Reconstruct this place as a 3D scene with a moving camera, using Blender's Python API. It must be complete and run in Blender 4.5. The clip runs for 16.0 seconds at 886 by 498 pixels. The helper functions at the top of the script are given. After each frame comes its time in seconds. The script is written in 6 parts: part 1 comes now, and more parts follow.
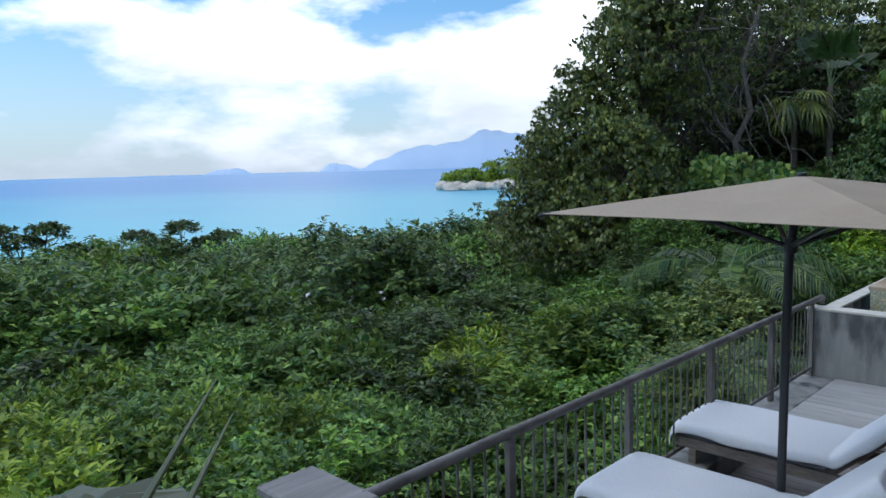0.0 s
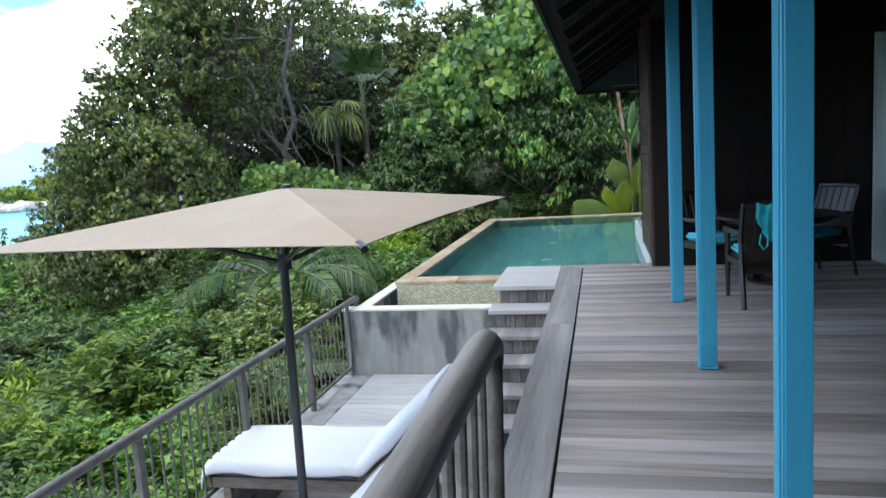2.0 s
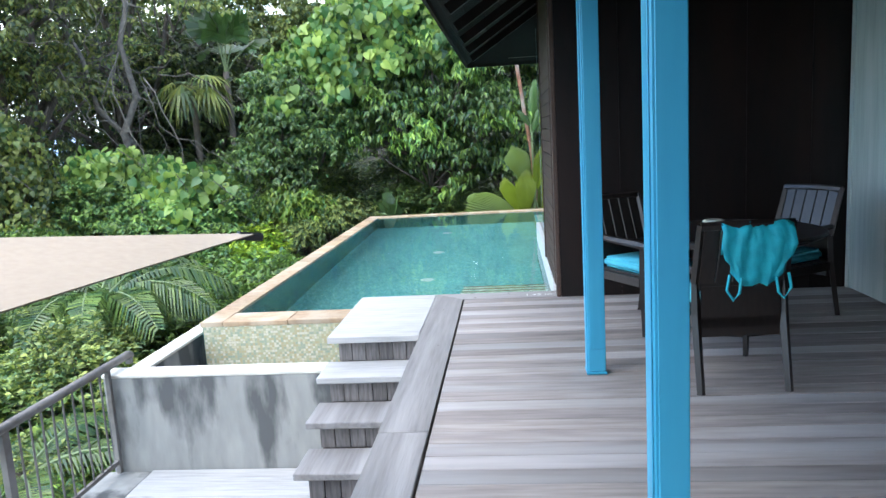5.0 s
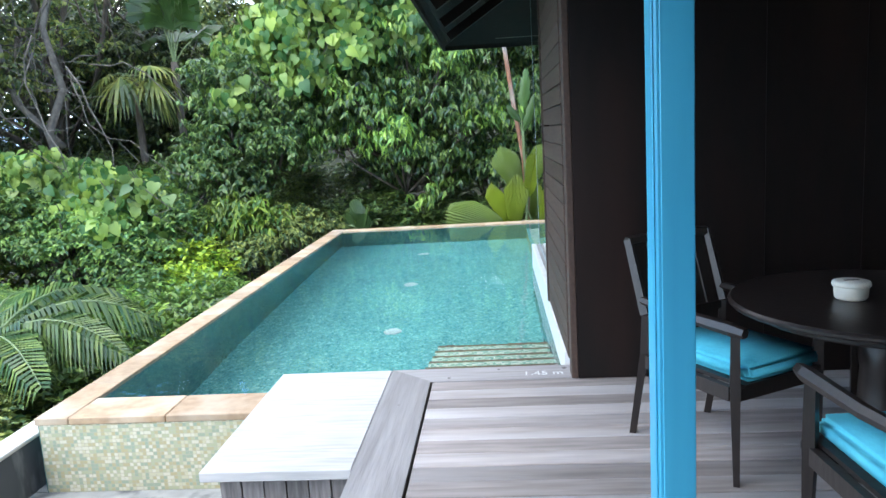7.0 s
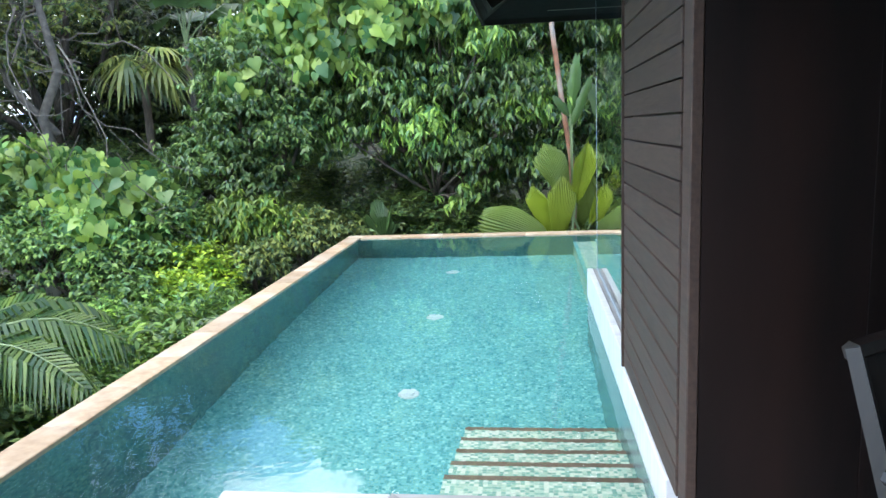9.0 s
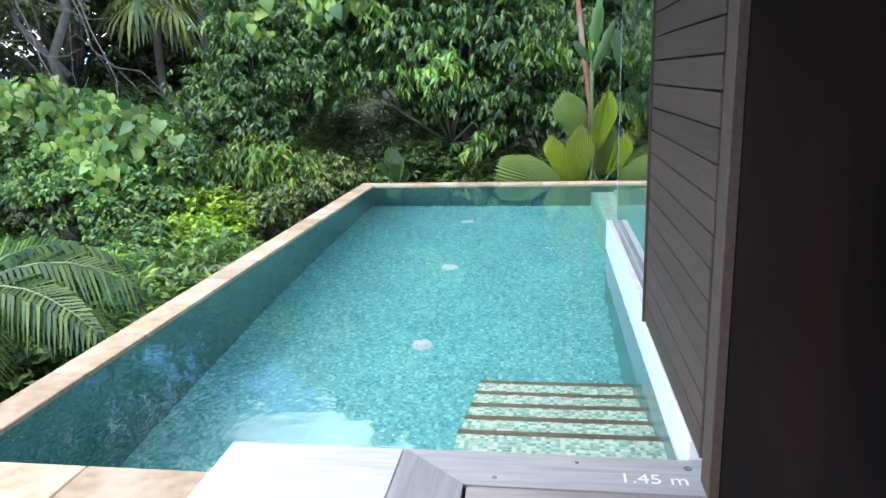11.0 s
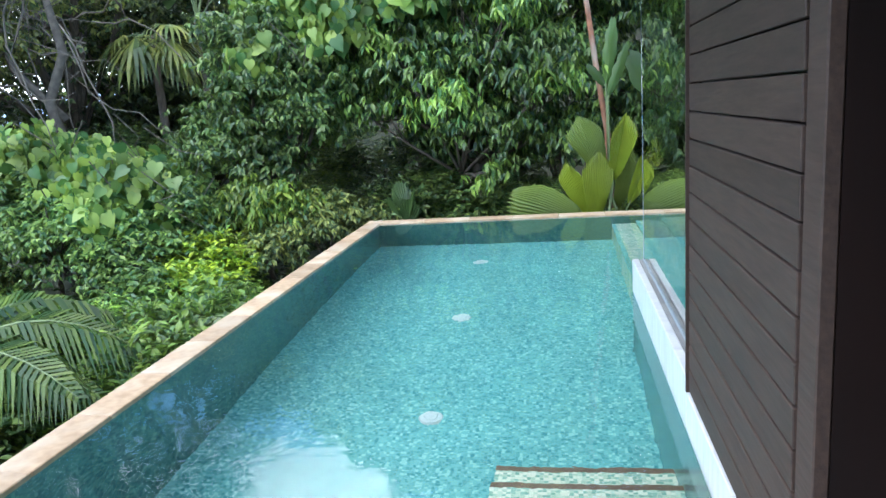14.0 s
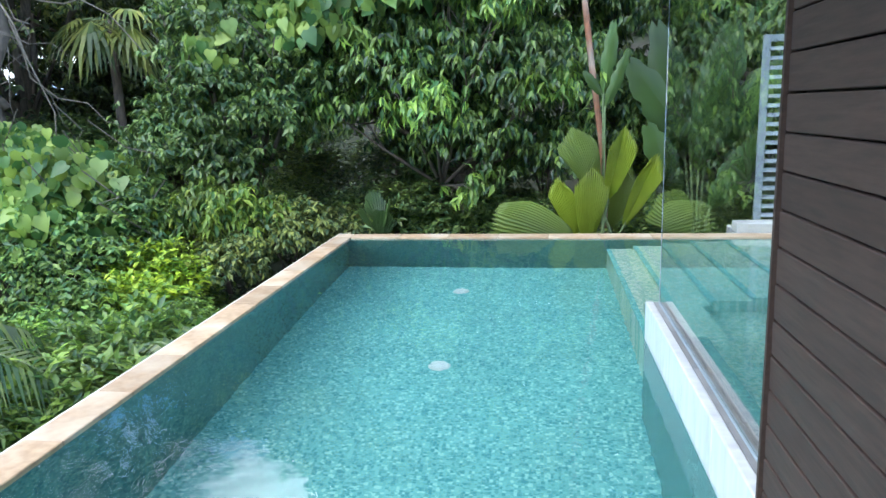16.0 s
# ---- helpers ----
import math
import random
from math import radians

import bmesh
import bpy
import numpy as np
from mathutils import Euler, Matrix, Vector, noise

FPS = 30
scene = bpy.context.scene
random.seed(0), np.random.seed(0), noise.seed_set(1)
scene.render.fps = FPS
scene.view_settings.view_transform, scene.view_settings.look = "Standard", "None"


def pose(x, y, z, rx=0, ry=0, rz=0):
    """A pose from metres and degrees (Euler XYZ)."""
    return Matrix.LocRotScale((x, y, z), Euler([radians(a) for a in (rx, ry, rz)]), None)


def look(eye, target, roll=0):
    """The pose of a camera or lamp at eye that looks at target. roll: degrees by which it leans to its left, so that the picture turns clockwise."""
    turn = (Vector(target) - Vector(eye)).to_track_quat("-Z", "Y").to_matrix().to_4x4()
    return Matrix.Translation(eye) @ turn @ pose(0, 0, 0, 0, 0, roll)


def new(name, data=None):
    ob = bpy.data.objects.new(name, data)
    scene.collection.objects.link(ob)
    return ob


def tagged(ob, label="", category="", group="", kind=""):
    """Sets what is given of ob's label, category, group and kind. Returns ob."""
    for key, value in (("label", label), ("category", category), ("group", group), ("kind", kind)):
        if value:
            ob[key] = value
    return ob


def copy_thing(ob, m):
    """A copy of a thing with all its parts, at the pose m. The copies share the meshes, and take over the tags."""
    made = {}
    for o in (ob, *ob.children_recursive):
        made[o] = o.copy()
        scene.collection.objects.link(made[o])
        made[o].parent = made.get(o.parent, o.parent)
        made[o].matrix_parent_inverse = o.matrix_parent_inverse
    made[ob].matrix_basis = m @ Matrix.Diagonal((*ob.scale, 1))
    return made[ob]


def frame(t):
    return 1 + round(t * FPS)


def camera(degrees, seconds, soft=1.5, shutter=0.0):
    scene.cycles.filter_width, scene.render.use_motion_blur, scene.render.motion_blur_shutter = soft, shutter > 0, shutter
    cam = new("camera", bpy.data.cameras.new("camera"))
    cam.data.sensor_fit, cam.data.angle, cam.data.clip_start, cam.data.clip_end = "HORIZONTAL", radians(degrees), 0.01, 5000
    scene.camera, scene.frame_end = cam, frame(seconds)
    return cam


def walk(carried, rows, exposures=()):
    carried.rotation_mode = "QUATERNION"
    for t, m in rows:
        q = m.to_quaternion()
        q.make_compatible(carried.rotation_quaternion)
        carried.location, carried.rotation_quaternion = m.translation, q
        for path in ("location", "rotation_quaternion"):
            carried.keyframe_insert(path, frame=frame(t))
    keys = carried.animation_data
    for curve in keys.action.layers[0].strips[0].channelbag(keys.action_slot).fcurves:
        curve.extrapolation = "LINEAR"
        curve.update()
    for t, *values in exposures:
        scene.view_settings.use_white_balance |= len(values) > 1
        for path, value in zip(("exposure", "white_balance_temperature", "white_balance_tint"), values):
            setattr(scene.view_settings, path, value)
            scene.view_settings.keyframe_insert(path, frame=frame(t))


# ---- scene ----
cam = camera(62.7, 16.0)
PATH = [
    (0, (0.062, -9.829, 1.489), (-1.339, -8.42, 1.26), -1.5),
    (0.5, (0.067, -9.765, 1.497), (-1.021, -8.106, 1.242), -1.8),
    (1, (0.145, -9.562, 1.482), (-0.7, -7.77, 1.211), -2.6),
    (1.5, (0.221, -9.318, 1.48), (-0.428, -7.446, 1.209), -2.6),
    (2, (0.258, -9.057, 1.496), (-0.173, -7.121, 1.241), -3.6),
    (2.5, (0.356, -8.674, 1.476), (0.119, -6.703, 1.226), -4.5),
    (3, (0.389, -8.266, 1.453), (0.202, -6.292, 1.194), -4.4),
    (3.5, (0.47, -7.751, 1.451), (0.369, -5.769, 1.197), -4.6),
    (4, (0.435, -7.308, 1.449), (0.248, -5.335, 1.183), -3.3),
    (6.3, (0.467, -4.869, 1.504), (0.289, -2.907, 1.161), -3.0),
    (6.5, (0.427, -4.642, 1.475), (0.259, -2.677, 1.145), -3.0),
    (7, (0.436, -4.118, 1.469), (0.283, -2.149, 1.152), -3.4),
    (7.5, (0.433, -3.6, 1.47), (0.2, -1.639, 1.155), -3.4),
    (8, (0.391, -3.147, 1.475), (0.223, -1.179, 1.165), -3.4),
    (8.5, (0.384, -2.73, 1.462), (0.128, -0.771, 1.151), -2.8),
    (9, (0.317, -2.429, 1.451), (0.075, -0.471, 1.124), -2.3),
    (9.5, (0.283, -2.327, 1.442), (0.026, -0.384, 1.042), -1.9),
    (10, (0.286, -2.307, 1.434), (0.01, -0.375, 1.0), -1.5),
    (12.5, (0.27, -2.254, 1.427), (-0.026, -0.335, 0.949), -3.2),
    (13, (0.31, -2.125, 1.434), (-0.007, -0.207, 0.963), -4.3),
    (13.5, (0.314, -1.917, 1.449), (-0.07, 0.0, 1.025), -3.8),
    (14, (0.274, -1.666, 1.451), (-0.052, 0.268, 1.062), -3.8),
    (14.5, (0.303, -1.399, 1.453), (0.021, 0.545, 1.078), -3.4),
    (15, (0.213, -1.205, 1.492), (-0.079, 0.736, 1.112), -2.5),
    (15.5, (0.152, -0.909, 1.459), (-0.079, 1.042, 1.079), -2.3),
    (16, (0.089, -0.695, 1.451), (-0.166, 1.252, 1.07), -1.4),
]
EXPOSURE = [(0.0, -1.4, 6050, 10), (0.6, -1.4, 6050, 10), (1.0, -1.1, 6150, 10), (1.5, -0.62, 6450, 10), (2.0, -0.25, 6450, 11), (2.5, 0.12, 6500, 12), (3.5, 0.38, 6400, 12), (7.0, 0.6, 6350, 12), (9.5, 0.6, 6350, 12), (13.0, 0.42, 6250, 12), (16.0, 0.42, 6250, 12)]
walk(cam, [(t, look(eye, target, roll)) for t, eye, target, roll in PATH], EXPOSURE)

# ---- light ----
world = bpy.data.worlds.new("sky")
scene.world = world
world.use_nodes = True
wn, wl = world.node_tree.nodes, world.node_tree.links
wn.clear()
SUN_EL, SUN_AZ = radians(58), radians(228)   # azimuth clockwise from +y
sky = wn.new("ShaderNodeTexSky")
sky.sky_type, sky.sun_disc = "NISHITA", False
sky.sun_elevation, sky.sun_rotation = SUN_EL, SUN_AZ
sky.dust_density, sky.air_density = 1.0, 1.0
tc = wn.new("ShaderNodeTexCoord")
mp = wn.new("ShaderNodeMapping")
mp.inputs["Scale"].default_value = (1, 1, 2.6)
mp.inputs["Location"].default_value = (0.35, 0.1, 0.2)
cn = wn.new("ShaderNodeTexNoise")
cn.inputs["Scale"].default_value, cn.inputs["Detail"].default_value, cn.inputs["Roughness"].default_value = 2.0, 10, 0.55
cr = wn.new("ShaderNodeValToRGB")
cr.color_ramp.elements[0].position, cr.color_ramp.elements[1].position = 0.485, 0.56
shade = wn.new("ShaderNodeTexNoise")
shade.inputs["Scale"].default_value, shade.inputs["Detail"].default_value = 3.5, 6
sr = wn.new("ShaderNodeValToRGB")
sr.color_ramp.elements[0].position, sr.color_ramp.elements[1].position = 0.3, 0.6
sr.color_ramp.elements[0].color, sr.color_ramp.elements[1].color = (12.5, 13.6, 15.2, 1), (30.0, 30.2, 30.6, 1)
mx = wn.new("ShaderNodeMixRGB")
bg = wn.new("ShaderNodeBackground")
bg.inputs["Strength"].default_value = 0.15
wo = wn.new("ShaderNodeOutputWorld")
wl.new(tc.outputs["Generated"], mp.inputs["Vector"])
wl.new(mp.outputs["Vector"], cn.inputs["Vector"])
wl.new(mp.outputs["Vector"], shade.inputs["Vector"])
wl.new(cn.outputs["Fac"], cr.inputs["Fac"])
wl.new(shade.outputs["Fac"], sr.inputs["Fac"])
wl.new(cr.outputs["Color"], mx.inputs["Fac"])
tint = wn.new("ShaderNodeMixRGB")
tint.blend_type = "MULTIPLY"
tint.inputs["Fac"].default_value = 1.0
tint.inputs["Color2"].default_value = (1.75, 2.5, 2.95, 1)
wl.new(sky.outputs["Color"], tint.inputs["Color1"])
wl.new(tint.outputs["Color"], mx.inputs["Color1"])
wl.new(sr.outputs["Color"], mx.inputs["Color2"])
# pale haze towards the horizon
sx = wn.new("ShaderNodeSeparateXYZ")
hz = wn.new("ShaderNodeMapRange")
hz.inputs["From Min"].default_value, hz.inputs["From Max"].default_value = 0.20, -0.02
hz.inputs["To Max"].default_value = 0.85
hm = wn.new("ShaderNodeMixRGB")
hm.inputs["Color2"].default_value = (11.5, 12.8, 14.4, 1)
wl.new(tc.outputs["Generated"], sx.inputs[0])
wl.new(sx.outputs["Z"], hz.inputs["Value"])
wl.new(hz.outputs["Result"], hm.inputs["Fac"])
wl.new(mx.outputs["Color"], hm.inputs["Color1"])
wl.new(hm.outputs["Color"], bg.inputs["Color"])
wl.new(bg.outputs["Background"], wo.inputs["Surface"])

sun = new("sun", bpy.data.lights.new("sun", "SUN"))
sun.data.energy, sun.data.angle, sun.data.color = 1.4, radians(35), (1.0, 0.97, 0.93)
sun_dir = Vector((math.sin(SUN_AZ) * math.cos(SUN_EL), math.cos(SUN_AZ) * math.cos(SUN_EL), math.sin(SUN_EL)))
sun.matrix_world = look(sun_dir * 50, (0, 0, 0))


# ---- materials ----
def mat(name, c1, c2=None, scale=8.0, rough=0.6, metal=0.0, bump=0.0, stretch=(1, 1, 1), c3=None, big=0.7, rand=0.0, coord="Object", spec=0.5, detail=5, edge=(0.45, 0.68)):
    """Two scales of noise between two colours, an optional stain colour, and a fine bump."""
    m = bpy.data.materials.new(name)
    m.use_nodes = True
    n, l = m.node_tree.nodes, m.node_tree.links
    b = n["Principled BSDF"]
    b.inputs["Roughness"].default_value, b.inputs["Metallic"].default_value = rough, metal
    b.inputs["Specular IOR Level"].default_value = spec
    c2 = c2 or tuple(v * 0.75 for v in c1)
    t = n.new("ShaderNodeTexCoord")
    p = n.new("ShaderNodeMapping")
    p.inputs["Scale"].default_value = stretch
    l.new(t.outputs[coord], p.inputs["Vector"])
    oi = n.new("ShaderNodeObjectInfo")
    sh = n.new("ShaderNodeVectorMath")
    sh.operation = "MULTIPLY_ADD"
    sh.inputs[1].default_value = (37, 53, 71)
    cmb = n.new("ShaderNodeCombineXYZ")
    for k in range(3):
        l.new(oi.outputs["Random"], cmb.inputs[k])
    l.new(cmb.outputs[0], sh.inputs[0])
    l.new(p.outputs["Vector"], sh.inputs[2])
    f = n.new("ShaderNodeTexNoise")
    f.inputs["Scale"].default_value, f.inputs["Detail"].default_value = scale, detail
    l.new(sh.outputs[0], f.inputs["Vector"])
    r = n.new("ShaderNodeValToRGB")
    r.color_ramp.elements[0].position, r.color_ramp.elements[1].position = 0.3, 0.7
    r.color_ramp.elements[0].color, r.color_ramp.elements[1].color = (*c2, 1), (*c1, 1)
    l.new(f.outputs["Fac"], r.inputs["Fac"])
    col = r.outputs["Color"]
    if c3:
        g = n.new("ShaderNodeTexNoise")
        g.inputs["Scale"].default_value, g.inputs["Detail"].default_value = big, 6
        l.new(sh.outputs[0], g.inputs["Vector"])
        gr = n.new("ShaderNodeValToRGB")
        gr.color_ramp.elements[0].position, gr.color_ramp.elements[1].position = edge
        x = n.new("ShaderNodeMixRGB")
        x.inputs["Color2"].default_value = (*c3, 1)
        l.new(g.outputs["Fac"], gr.inputs["Fac"])
        l.new(gr.outputs["Color"], x.inputs["Fac"])
        l.new(col, x.inputs["Color1"])
        col = x.outputs["Color"]
    if rand:
        hs = n.new("ShaderNodeHueSaturation")
        mr = n.new("ShaderNodeMapRange")
        mr.inputs["To Min"].default_value, mr.inputs["To Max"].default_value = 1 - rand, 1 + rand
        l.new(oi.outputs["Random"], mr.inputs["Value"])
        l.new(mr.outputs["Result"], hs.inputs["Value"])
        l.new(col, hs.inputs["Color"])
        col = hs.outputs["Color"]
    l.new(col, b.inputs["Base Color"])
    if bump:
        bp = n.new("ShaderNodeBump")
        bp.inputs["Strength"].default_value, bp.inputs["Distance"].default_value = bump, 0.01
        l.new(f.outputs["Fac"], bp.inputs["Height"])
        l.new(bp.outputs["Normal"], b.inputs["Normal"])
    return m


def leaf_mat(name, dark, light, rough=0.42, through_light=0.3):
    """Leaves: each differs in tone; some light comes through the blade."""
    m = bpy.data.materials.new(name)
    m.use_nodes = True
    n, l = m.node_tree.nodes, m.node_tree.links
    b, out = n["Principled BSDF"], n["Material Output"]
    g = n.new("ShaderNodeNewGeometry")
    r = n.new("ShaderNodeValToRGB")
    dark, light = [(c[0] * 0.98, c[1] * 0.97, c[2] * 1.05) for c in (dark, light)]
    r.color_ramp.elements[0].color, r.color_ramp.elements[1].color = (*dark, 1), (*light, 1)
    r.color_ramp.elements[0].position = 0.15
    e = r.color_ramp.elements.new(0.985)
    e.color = (light[0] * 1.9, light[1] * 1.35, light[2] * 0.8, 1)
    r.color_ramp.elements[1].position = 0.9
    l.new(g.outputs["Random Per Island"], r.inputs["Fac"])
    t = n.new("ShaderNodeTexCoord")
    z = n.new("ShaderNodeTexNoise")
    z.inputs["Scale"].default_value, z.inputs["Detail"].default_value = 0.9, 3
    l.new(t.outputs["Object"], z.inputs["Vector"])
    mr = n.new("ShaderNodeMapRange")
    mr.inputs["From Min"].default_value, mr.inputs["From Max"].default_value = 0.3, 0.7
    mr.inputs["To Min"].default_value, mr.inputs["To Max"].default_value = 0.6, 1.4
    l.new(z.outputs["Fac"], mr.inputs["Value"])
    hs = n.new("ShaderNodeHueSaturation")
    oi = n.new("ShaderNodeObjectInfo")
    tone = n.new("ShaderNodeMapRange")
    tone.inputs["To Min"].default_value, tone.inputs["To Max"].default_value = 0.66, 1.28
    l.new(oi.outputs["Random"], tone.inputs["Value"])
    both = n.new("ShaderNodeMath")
    both.operation = "MULTIPLY"
    l.new(mr.outputs["Result"], both.inputs[0])
    l.new(tone.outputs["Result"], both.inputs[1])
    l.new(both.outputs[0], hs.inputs["Value"])
    l.new(r.outputs["Color"], hs.inputs["Color"])
    l.new(hs.outputs["Color"], b.inputs["Base Color"])
    b.inputs["Roughness"].default_value = rough
    tr = n.new("ShaderNodeBsdfTranslucent")
    l.new(hs.outputs["Color"], tr.inputs["Color"])
    x = n.new("ShaderNodeMixShader")
    x.inputs["Fac"].default_value = through_light
    l.new(b.outputs["BSDF"], x.inputs[1])
    l.new(tr.outputs["BSDF"], x.inputs[2])
    l.new(x.outputs["Shader"], out.inputs["Surface"])
    return m


def mosaic_mat(name, cols, grout, tile, rough=0.25, axis="xy"):
    """Small glass mosaic: a cell of colour a tile, with grout lines."""
    m = bpy.data.materials.new(name)
    m.use_nodes = True
    n, l = m.node_tree.nodes, m.node_tree.links
    b = n["Principled BSDF"]
    b.inputs["Roughness"].default_value = rough
    t = n.new("ShaderNodeTexCoord")
    s = n.new("ShaderNodeSeparateXYZ")
    c = n.new("ShaderNodeCombineXYZ")
    l.new(t.outputs["Object"], s.inputs[0])
    for k, a in enumerate(axis):
        l.new(s.outputs["xyz".index(a)], c.inputs[k])
    br = n.new("ShaderNodeTexBrick")
    br.offset, br.inputs["Scale"].default_value = 0.5, 1.0
    br.inputs["Brick Width"].default_value, br.inputs["Row Height"].default_value = tile[0], tile[1]
    br.inputs["Mortar Size"].default_value = 0.0016
    l.new(c.outputs[0], br.inputs["Vector"])
    # one random value a tile
    dv = n.new("ShaderNodeVectorMath")
    dv.operation = "DIVIDE"
    dv.inputs[1].default_value = (tile[0] / 2, tile[1], 1)
    fl = n.new("ShaderNodeVectorMath")
    fl.operation = "FLOOR"
    wh = n.new("ShaderNodeTexWhiteNoise")
    wh.noise_dimensions = "3D"
    l.new(c.outputs[0], dv.inputs[0])
    l.new(dv.outputs[0], fl.inputs[0])
    l.new(fl.outputs[0], wh.inputs["Vector"])
    r = n.new("ShaderNodeValToRGB")
    r.color_ramp.interpolation = "CONSTANT"
    r.color_ramp.elements[0].color, r.color_ramp.elements[1].color = (*cols[0], 1), (*cols[-1], 1)
    r.color_ramp.elements[1].position = 1 - 1 / len(cols)
    for k in range(1, len(cols) - 1):
        e = r.color_ramp.elements.new(k / len(cols))
        e.color = (*cols[k], 1)
    l.new(wh.outputs["Value"], r.inputs["Fac"])
    nz = n.new("ShaderNodeTexNoise")
    nz.inputs["Scale"].default_value = 1.3
    l.new(t.outputs["Object"], nz.inputs["Vector"])
    mr = n.new("ShaderNodeMapRange")
    mr.inputs["To Min"].default_value, mr.inputs["To Max"].default_value = 0.8, 1.2
    l.new(nz.outputs["Fac"], mr.inputs["Value"])
    hs = n.new("ShaderNodeHueSaturation")
    l.new(mr.outputs["Result"], hs.inputs["Value"])
    l.new(r.outputs["Color"], hs.inputs["Color"])
    x = n.new("ShaderNodeMixRGB")
    x.inputs["Color2"].default_value = (*grout, 1)
    l.new(br.outputs["Fac"], x.inputs["Fac"])
    l.new(hs.outputs["Color"], x.inputs["Color1"])
    l.new(x.outputs["Color"], b.inputs["Base Color"])
    return m


def glass_mat(name, tint, ior, ripple=0.0):
    m = bpy.data.materials.new(name)
    m.use_nodes = True
    n, l = m.node_tree.nodes, m.node_tree.links
    b = n["Principled BSDF"]
    b.inputs["Base Color"].default_value = (*tint, 1)
    b.inputs["Roughness"].default_value, b.inputs["IOR"].default_value = 0.0, ior
    b.inputs["Transmission Weight"].default_value = 1.0
    if ripple:
        t = n.new("ShaderNodeTexCoord")
        z = n.new("ShaderNodeTexNoise")
        z.inputs["Scale"].default_value, z.inputs["Detail"].default_value = 7.0, 3
        l.new(t.outputs["Object"], z.inputs["Vector"])
        bp = n.new("ShaderNodeBump")
        bp.inputs["Strength"].default_value, bp.inputs["Distance"].default_value = ripple, 0.02
        l.new(z.outputs["Fac"], bp.inputs["Height"])
        l.new(bp.outputs["Normal"], b.inputs["Normal"])
    return m


GREY_DECK = mat("weathered_deck", (0.355, 0.31, 0.285), (0.215, 0.185, 0.168), 9, 0.6, bump=0.3, stretch=(0.3, 3, 3), c3=(0.44, 0.42, 0.41), big=0.9, rand=0.30)
PALE_DECK = mat("bleached_boards", (0.50, 0.485, 0.47), (0.34, 0.33, 0.315), 9, 0.6, bump=0.3, stretch=(0.4, 5, 5), c3=(0.48, 0.47, 0.455), big=1.3, rand=0.1)
TRIM_WOOD = mat("grey_trim_board", (0.25, 0.235, 0.225), (0.185, 0.172, 0.165), 8, 0.6, bump=0.35, stretch=(6, 0.4, 6), c3=(0.34, 0.32, 0.31), big=1.2, rand=0.15)
TRIM_LIGHT = mat("pale_pool_edge_board", (0.40, 0.375, 0.36), (0.27, 0.25, 0.24), 9, 0.6, bump=0.3, stretch=(0.4, 5, 5), c3=(0.30, 0.285, 0.28), big=1.6)
RISER_WOOD = mat("riser_planks", (0.20, 0.18, 0.17), (0.09, 0.08, 0.075), 10, 0.7, bump=0.3, stretch=(6, 6, 0.6), rand=0.25)
LOG_WOOD = mat("weathered_handrail", (0.19, 0.168, 0.152), (0.125, 0.11, 0.10), 12, 0.55, bump=0.25, stretch=(6, 0.5, 6), c3=(0.27, 0.25, 0.23), big=2.0)
BLUE = mat("blue_paint", (0.040, 0.325, 0.49), (0.036, 0.30, 0.46), 5, 0.42, bump=0.05, stretch=(5, 5, 0.4), c3=(0.048, 0.35, 0.52), big=1.2)
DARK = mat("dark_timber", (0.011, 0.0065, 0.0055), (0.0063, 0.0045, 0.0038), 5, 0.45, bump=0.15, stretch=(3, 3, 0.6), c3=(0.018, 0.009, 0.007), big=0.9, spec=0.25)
SLAT = mat("dark_cladding", (0.080, 0.050, 0.038), (0.052, 0.034, 0.027), 9, 0.6, bump=0.25, stretch=(6, 0.6, 6), rand=0.12, spec=0.25)
RAILPAINT = mat("brown_grey_rail_paint", (0.16, 0.145, 0.13), (0.10, 0.09, 0.082), 14, 0.5, bump=0.2, c3=(0.22, 0.205, 0.19), big=3)
CONCRETE = mat("stained_concrete", (0.35, 0.345, 0.32), (0.25, 0.25, 0.235), 9, 0.85, bump=0.3, stretch=(1, 1, 0.3), c3=(0.10, 0.103, 0.10), big=3.4, edge=(0.50, 0.60))
WHITEWALL = mat("whitewashed_wall_top", (0.74, 0.70, 0.61), (0.6, 0.57, 0.49), 9, 0.8, bump=0.2)
COPING = mat("sandstone_coping", (0.47, 0.33, 0.20), (0.33, 0.215, 0.12), 16, 0.6, bump=0.25, c3=(0.52, 0.42, 0.30), big=2.5, rand=0.16)
MARBLE = mat("pale_stone_ledge", (0.80, 0.80, 0.79), (0.66, 0.66, 0.66), 6, 0.3, bump=0.1, stretch=(1, 3, 0.6), c3=(0.58, 0.57, 0.56), big=2.4, edge=(0.55, 0.75))
MARBLE_GREY = mat("grey_ledge_stone", (0.34, 0.33, 0.315), (0.24, 0.235, 0.225), 6, 0.5, bump=0.1, c3=(0.28, 0.27, 0.26), big=2.4, rand=0.12)
MOSAIC_OUT = mosaic_mat("green_gold_mosaic", [(0.42, 0.43, 0.27), (0.53, 0.50, 0.33), (0.33, 0.38, 0.27), (0.60, 0.57, 0.42), (0.45, 0.39, 0.22)], (0.42, 0.40, 0.30), (0.044, 0.022), axis="xz")
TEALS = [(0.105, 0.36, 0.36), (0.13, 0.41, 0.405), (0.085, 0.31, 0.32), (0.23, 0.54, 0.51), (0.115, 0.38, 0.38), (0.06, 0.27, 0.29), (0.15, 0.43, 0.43)]
